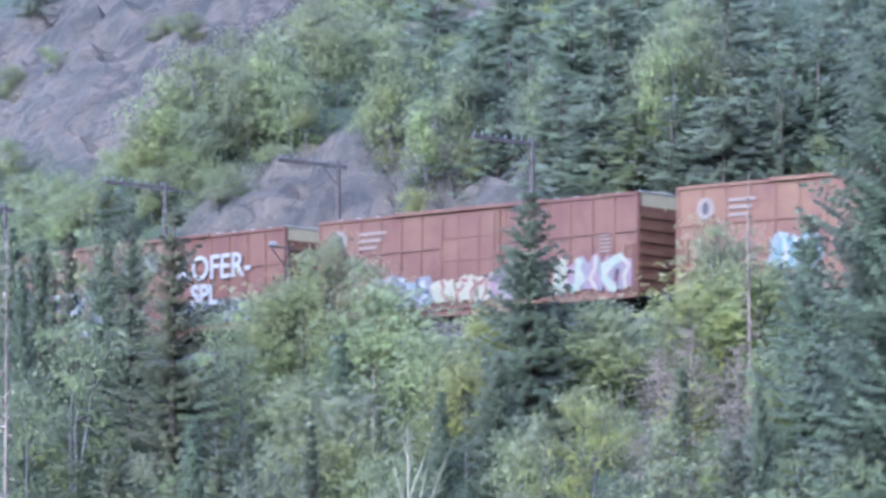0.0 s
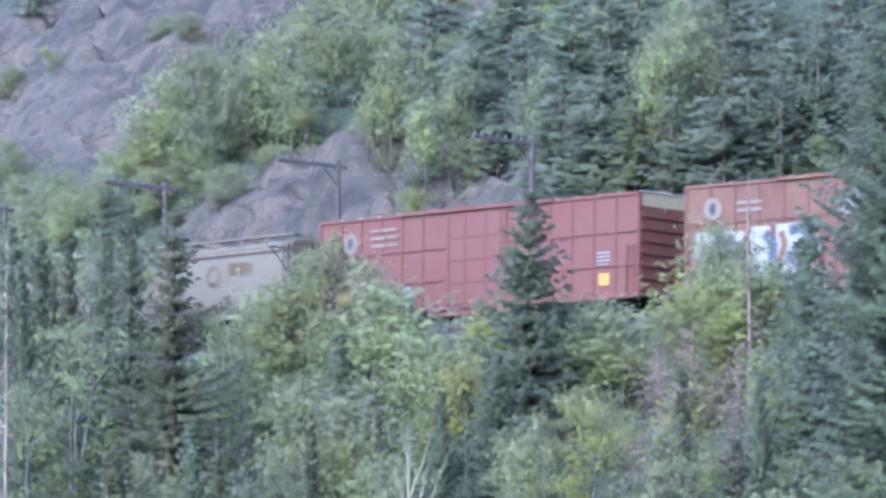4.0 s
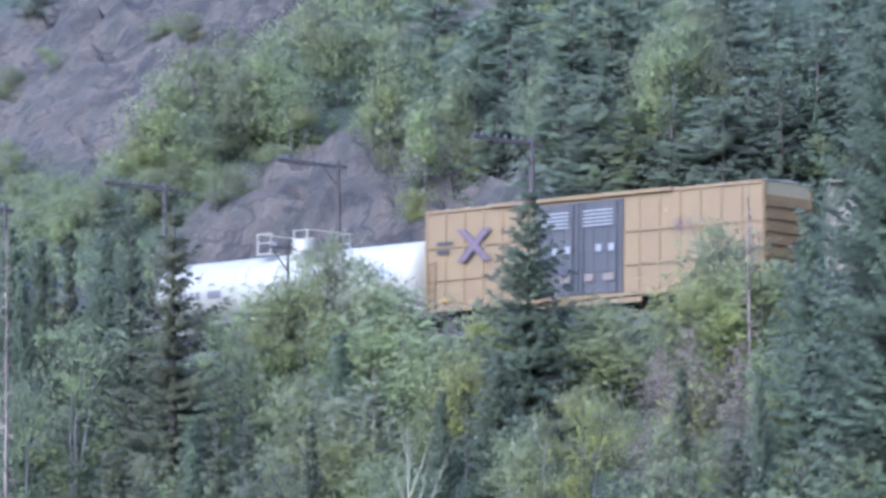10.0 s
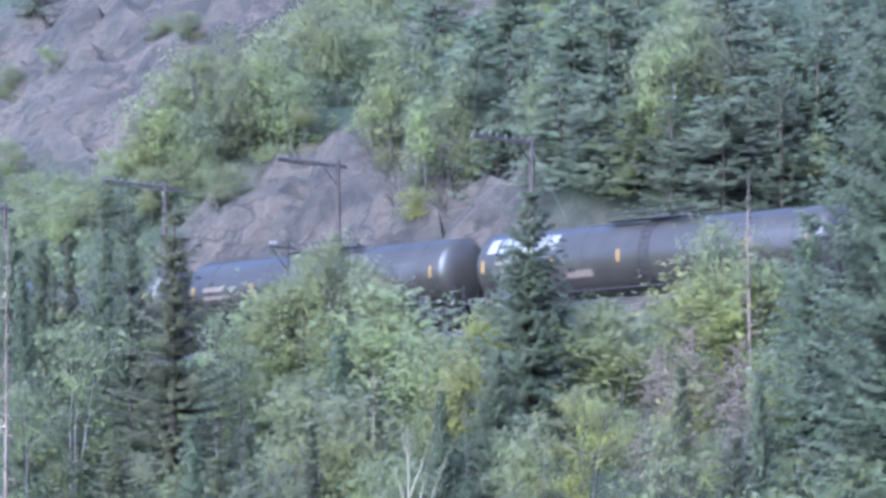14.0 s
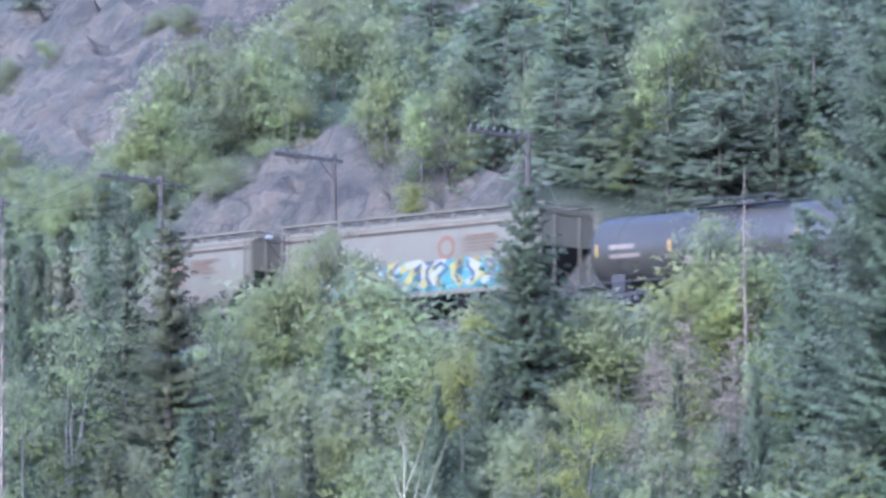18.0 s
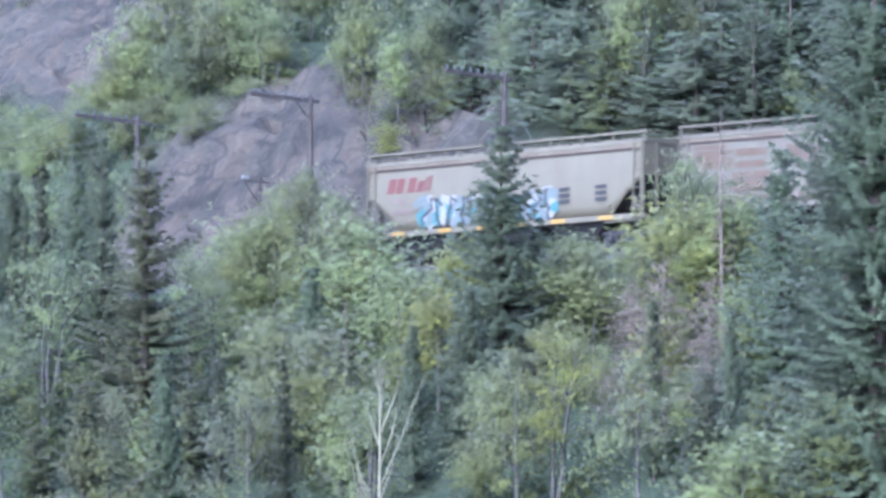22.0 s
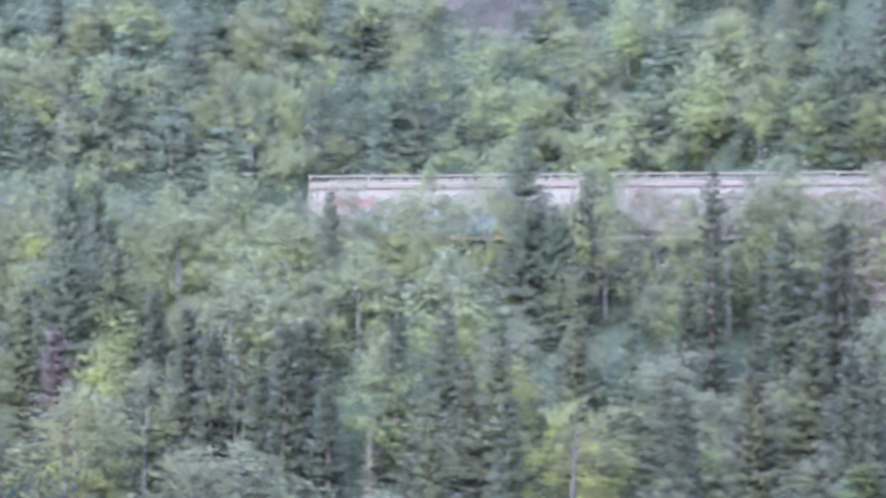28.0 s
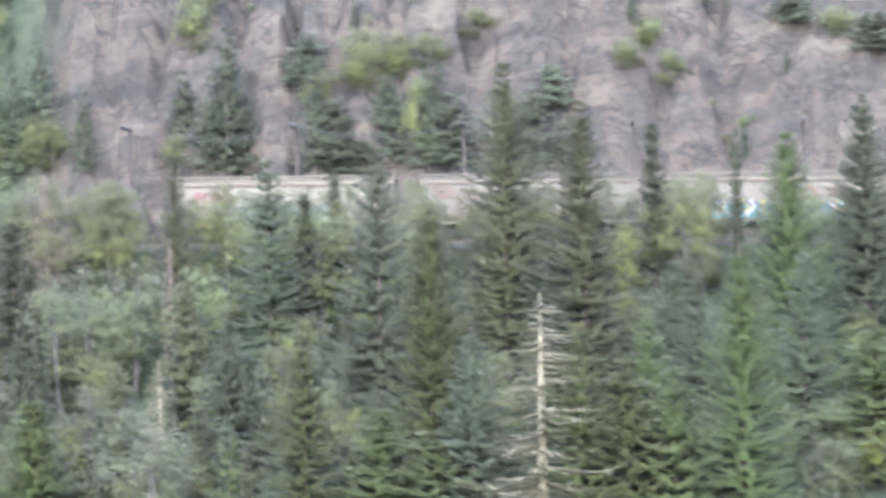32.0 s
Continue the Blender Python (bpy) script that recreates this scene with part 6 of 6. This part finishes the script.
tree("birch", 101.2, -14.3, 4.3, 3.5, 149, True)
tree("spruce", 104.7, -10.9, 8.1, 3.6, 150, True)
tree("birch", 111.1, -12.1, 3.4, 3.1, 151, True)
tree("spruce", 112.5, -10.2, 4.7, 4.0, 152, True)
tree("birch", 114.5, -13.2, 3.4, 3.8, 153, True)
tree("spruce", 116.7, -11.1, 6.0, 4.0, 154, True)
tree("spruce", 114.6, -10.8, 3.8, 4.0, 155, True)
tree("spruce", 119.7, -10.9, 6.8, 4.0, 156, True)
tree("spruce", 121.4, -10.9, 5.1, 4.5, 157, True)
tree("spruce", 127.3, -10.9, 5.5, 4.0, 158, True)
tree("birch", 117.0, -14.4, 2.6, 3.1, 159, True)
tree("birch", 119.6, -13.7, 2.6, 3.1, 160, True)
tree("birch", 136.5, -16.0, 2.6, 4.2, 161, True)
tree("birch", 134.7, -12.3, 2.1, 2.6, 162, True)
tree("birch", 138.1, -13.2, 2.6, 2.6, 163, True)
tree("spruce", 129.1, -12.1, 3.0, 3.1, 164, True)
tree("spruce", 129.9, -11.4, 2.6, 3.1, 165, True)
tree("birch", 123.5, -15.3, 2.2, 3.1, 166, True)
tree("spruce", 153.7, -14.3, 3.0, 5.0, 167, True)
tree("birch", 150.8, -14.6, 2.2, 3.5, 168, True)
tree("spruce", 147.3, -14.7, 2.2, 3.6, 169, True)


# ---- the woods between the marked trees ----
def scatter():
    """Undergrowth and trees that fill the slopes, kept below the sight of the train."""
    r = random.Random(11)
    count, crowd = 0, []
    for s10 in range(-30, 156, 4):
        for u10 in (6.5, 9.5, 13, 17, 21, 25.5, 30, 35, 40) if s10 < 84 else (6.5, 9.5, 13, 17, 21, 24, 27, 30, 33, 36, 40):
            s, u = s10 + r.uniform(-2, 2), u10 + r.uniform(-1.6, 1.6)
            if u > 20 and s < 34 or u > 26 and s < 46:
                continue
            rail = RAIL0 + GRADE * s
            late = 0.5 * soft_step(s, 22, 34) + 0.5 * soft_step(s, 44, 58)
            roof = rail + 0.2 + 3.4 * late - (0.26 - 0.05 * late) * (u - 6)
            tall = (roof - ground(s, u)) * (r.uniform(0.84, 1.02) if s > 46 and u < 11 else r.uniform(0.6, 0.98))
            if u > 11:
                tall *= 0.62 if s < 64 else 0.5
            wild = u > 23
            if wild:
                tall = r.uniform(4.5, 7.5) if s > 58 else r.uniform(4.0, 7.5)
            if tall < 1.2 or r.random() < 0.12:
                continue
            leafy = (0.75 if s < 70 else 0.78) if not wild else (0.65 if s < 70 else 0.5)
            if u < 11 or r.random() < leafy:
                kind, wide = r.choice(("birch", "birch", "birch", "dull", "yellow") if s < 70 else ("birch", "dull", "dull", "dull", "yellow")), 0.7
            else:
                kind = r.choice(("spruce", "narrow", "spruce", "green", "ragged"))
                wide = {"narrow": 0.2}.get(kind, 0.36)
            width = max(1.6, tall * wide * r.uniform(0.85, 1.3))
            room = headroom(s, u, width)
            if room < 1.3:
                continue
            if room < tall:
                width *= max(0.6, room / tall)
                tall = room
            crowd.append((kind, s, u, tall, width, r.randrange(3), True))
            count += 1
    for one in crowd:
        tree(*one)
    for i in range(52):
        s, u = 44 + i * 1.9 + r.uniform(-0.7, 0.7), r.uniform(6.4, 8.2)
        tall = (RAIL0 + GRADE * s + 3.75 - ground(s, u)) * r.uniform(0.86, 1.04)
        kind = r.choice(("birch", "dull", "birch", "dull", "narrow"))
        tree(kind, s, u, tall, tall * (0.24 if kind == "narrow" else r.uniform(0.5, 0.72)), r.randrange(3), True)
    for i in range(42):
        s, u = 86 + i * 1.45 + r.uniform(-1.5, 1.5), r.uniform(34, 48)
        tall = r.uniform(4.6, 7.8)
        kind = r.choice(("spruce", "green", "ragged", "green", "ragged", "narrow"))
        tree(kind, s, u, tall, tall * (0.24 if kind == "narrow" else r.uniform(0.42, 0.56)), r.randrange(3), True)
    for i in range(26):
        s, v = r.uniform(-40, -28), r.uniform(8, 18)
        tree("shrub", s, -v, r.uniform(1.3, 2.4), r.uniform(1.6, 2.8), r.randrange(3), True)
    return count


# green patches on the cliff: metres along, metres uphill, radius
PATCHES = ((103.5, 10, 2.2), (103.5, 15, 2.6), (104, 21, 3), (113, 13, 2.5), (116, 17, 3.5), (111, 20, 3), (121, 11, 2.6), (122, 16, 2.6), (119, 22, 3), (128, 19, 2.5),
           (135, 14, 3), (139, 18, 4), (134, 22, 3), (145, 14, 4), (93, 10, 2), (97, 21, 2.5))


def far_woods():
    """The wooded slope above the line, tree upon tree, one mass."""
    r = random.Random(12)
    low = {}
    for kind, material in (("spruce", NEEDLES), ("birch", LEAVES)):
        low[kind] = []
        for v in range(4):
            if kind == "spruce":
                me = spruce_meshes(r, material, 6.0, 0.19, 0.3, spray=0.32, boughs=8, twigs=2)[1]
            else:
                me = birch_meshes(r, material, 6.5, 0.34, -0.05, size=0.17, spread=0.7, dense=0.27)[1]
            co = np.empty(len(me.vertices) * 3, dtype=np.float32)
            me.vertices.foreach_get("co", co)
            way = np.empty(len(me.vertices) * 3, dtype=np.float32)
            me.attributes["facing"].data.foreach_get("vector", way)
            low[kind].append((co.reshape(-1, 3), way.reshape(-1, 3)[::3]))
    mass = {"spruce": [], "birch": []}
    growth = [(s, v, True) for s in range(-60, 16, 4) for v in range(8, 40, 3)]
    growth += [(s, v, True) for s in range(16, 90, 3) for v in range(8, 42, 3)]
    growth += [(s, v, True) for s in range(16, 90, 4) for v in range(42, 58, 4)]
    growth += [(s, v, True) for s in range(70, 90, 2) for v in range(13, 45, 3)]
    growth += [(s, v, False) for s in range(-136, 86, 4) for v in range(8, 78, 5) if (s < -60 or v > 38) and not (s > 30 and v > 56)]
    growth += [(s, v, True) for s in range(86, 170, 3) for v in range(8, 26, 2)]
    for s10, v10, understory in growth:
        s, v = s10 + r.uniform(-1.6, 1.6), v10 + r.uniform(-1.6, 1.6)
        bare = rockiness(s, v)
        if s > 86:
            bare *= 1 - 0.95 * max(1 - soft_step(math.hypot(s - p, v - q), 0.5 * w, 1.25 * w) for p, q, w in PATCHES)
        if r.random() < bare * (0.97 if s < 0 else 0.9) or r.random() < 0.06:
            continue
        leafy = 0.75 if (-75 < s < -10) else (0.2 if -10 <= s < 28 else (0.55 if s < 86 else 0.45))
        kind = "birch" if r.random() < leafy else "spruce"
        tall = r.uniform(2.2, 4.4) * (1.3 if 14 < s < 86 else 1.0) if understory else r.uniform(5.0, 8.5)
        if bare > 0.3:
            tall *= 0.5
        if s < -52 and v < 30:
            tall = min(tall, max(1.2, 0.72 * (27 - v) + 1.0))
        if s > 86:
            tall *= 0.6
        wide = tall * r.uniform(0.85, 1.25) * (1.15 if kind == "birch" else 0.95)
        a = r.random() * 6.28
        q = r.choice(low[kind])
        x, y = beside(s, -v)
        c, d = math.cos(a), math.sin(a)
        turn = np.array(((c * wide, -d * wide, 0), (d * wide, c * wide, 0), (0, 0, tall)), dtype=np.float32)
        mass[kind].append((q[0] @ turn.T + np.array((x, y, ground(s, -v) - 0.1), dtype=np.float32), q[1] @ np.array(((c, -d, 0), (d, c, 0), (0, 0, 1))).T))
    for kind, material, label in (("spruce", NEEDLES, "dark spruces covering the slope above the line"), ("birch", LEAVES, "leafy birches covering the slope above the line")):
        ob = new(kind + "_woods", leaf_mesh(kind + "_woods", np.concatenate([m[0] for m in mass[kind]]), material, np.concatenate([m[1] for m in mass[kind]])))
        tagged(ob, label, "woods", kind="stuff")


scatter()
far_woods()


# ---- telegraph line beside the track ----
POLE_WOOD = bark_material("pole_wood", (0.045, 0.036, 0.03), (0.11, 0.09, 0.075), 0.2)
INSULATOR = plain("glass_insulator", (0.085, 0.09, 0.09), 0.6, vary=0.1)
GUY = plain("guy_wire", (0.16, 0.16, 0.155), 0.6)
WIRE = plain("wire", (0.06, 0.06, 0.06), 0.6)


def telegraph_pole(s, u, top, reach, label, guyed=False, fat=1.0, cap=None):
    """A pole with one long arm towards the track, braces and insulators. Returns the wire points."""
    x, y = beside(s, u)
    a = on_track(s)[3]
    foot = ground(s, u) - 0.3
    pole = new("telegraph_pole")
    pole.matrix_basis = Matrix.LocRotScale((x, y, foot), Euler((0, 0, -a)), None)
    tall = RAIL0 + GRADE * s + top - foot
    part("post", join_tubes("post", [([(0, 0, 0), (0.02, 0.01, tall * 0.5), (0, 0, tall)], [0.16 * fat, 0.14 * fat, 0.11 * fat], 8)], POLE_WOOD), pole)
    arm = Shape().box(-0.07 * fat, 0.07 * fat, -reach, 0.5, tall - 0.2 - 0.16 * fat, tall - 0.2, 0.01)
    arm_part = part("crossarm", arm.done("crossarm", POLE_WOOD), pole)
    part("brace", Shape().rod([(0.08, -0.05, tall - 1.2), (0.08, -1.0, tall - 0.32)], 0.025).done("brace", STEEL_DARK), pole)
    ends = []
    for k in range(8 if fat == 1.0 else 3):
        w = -reach + 0.12 + k * (reach - 0.1) / 7.4
        rings = [[(r * math.cos(0.785 * q), w + r * math.sin(0.785 * q), z) for q in range(8)] for r, z in ((0.03, tall - 0.2), (0.055, tall - 0.15), (0.06, tall - 0.08), (0.035, tall - 0.02))]
        part("insulator", Shape().loft(rings).done("insulator", cap or INSULATOR), arm_part, "pale glass insulator")
        ends.append(pole.matrix_basis @ Vector((0, w, tall - 0.05)))
    if guyed:
        for dx, dy in ((4.2, -2.2), (-1.6, -3.2), (-1.9, -3.4)):
            guy = Shape().rod([(0, 0, tall - 0.5), (dx, dy, tall - 4.2)], 0.009, 4)
            part("guy_wire", guy.done("guy_wire", GUY), pole, "pale slack guy wire")
    tagged(pole, label, "telegraph pole", group="telegraph line")
    return ends


def string_wires(from_ends, to_ends):
    for k in (0, 4, 7):
        p, q = from_ends[k], to_ends[k]
        pts = [p.lerp(q, i / 10) - Vector((0, 0, 1.1 * 4 * (i / 10) * (1 - i / 10))) for i in range(11)]
        ob = new("wire", join_tubes("wire", [(pts, [0.012] * 11, 4)], WIRE))
        tagged(ob, "thin dark sagging line wire between poles", "wire", group="line wires")


poles = []
for k in (0, 1, 2, 3, 4, 12, 13, 14, 15, 16, 17):
    s = -50.2 + 12.35 * k + {2: 0.55, 3: 0.6, 4: 0.7}.get(k, 0.0)
    poles.append(telegraph_pole(s, -5.5, 8.9, 3.6, "dark weathered telegraph pole with a long crossarm", k == 4))
for p, q in list(zip(poles[:5], poles[1:5])) + list(zip(poles[5:], poles[6:])):
    string_wires(p, q)
low = telegraph_pole(-4.2, 5.0, 3.75, 1.1, "short dark pole with white insulators below the track", fat=0.45, cap=WHITE)


def motions():
    """The train runs along its curve at a steady pace."""
    for wagon, place in TRAIN:
        rows = []
        for i in range(17):
            x, y, z, a = on_track(place + SPEED * 2.0 * i)
            rows.append((2.0 * i, pose(x, y, z, 0, math.degrees(math.atan(-GRADE)), -math.degrees(a))))
        walk(wagon, rows)


motions()
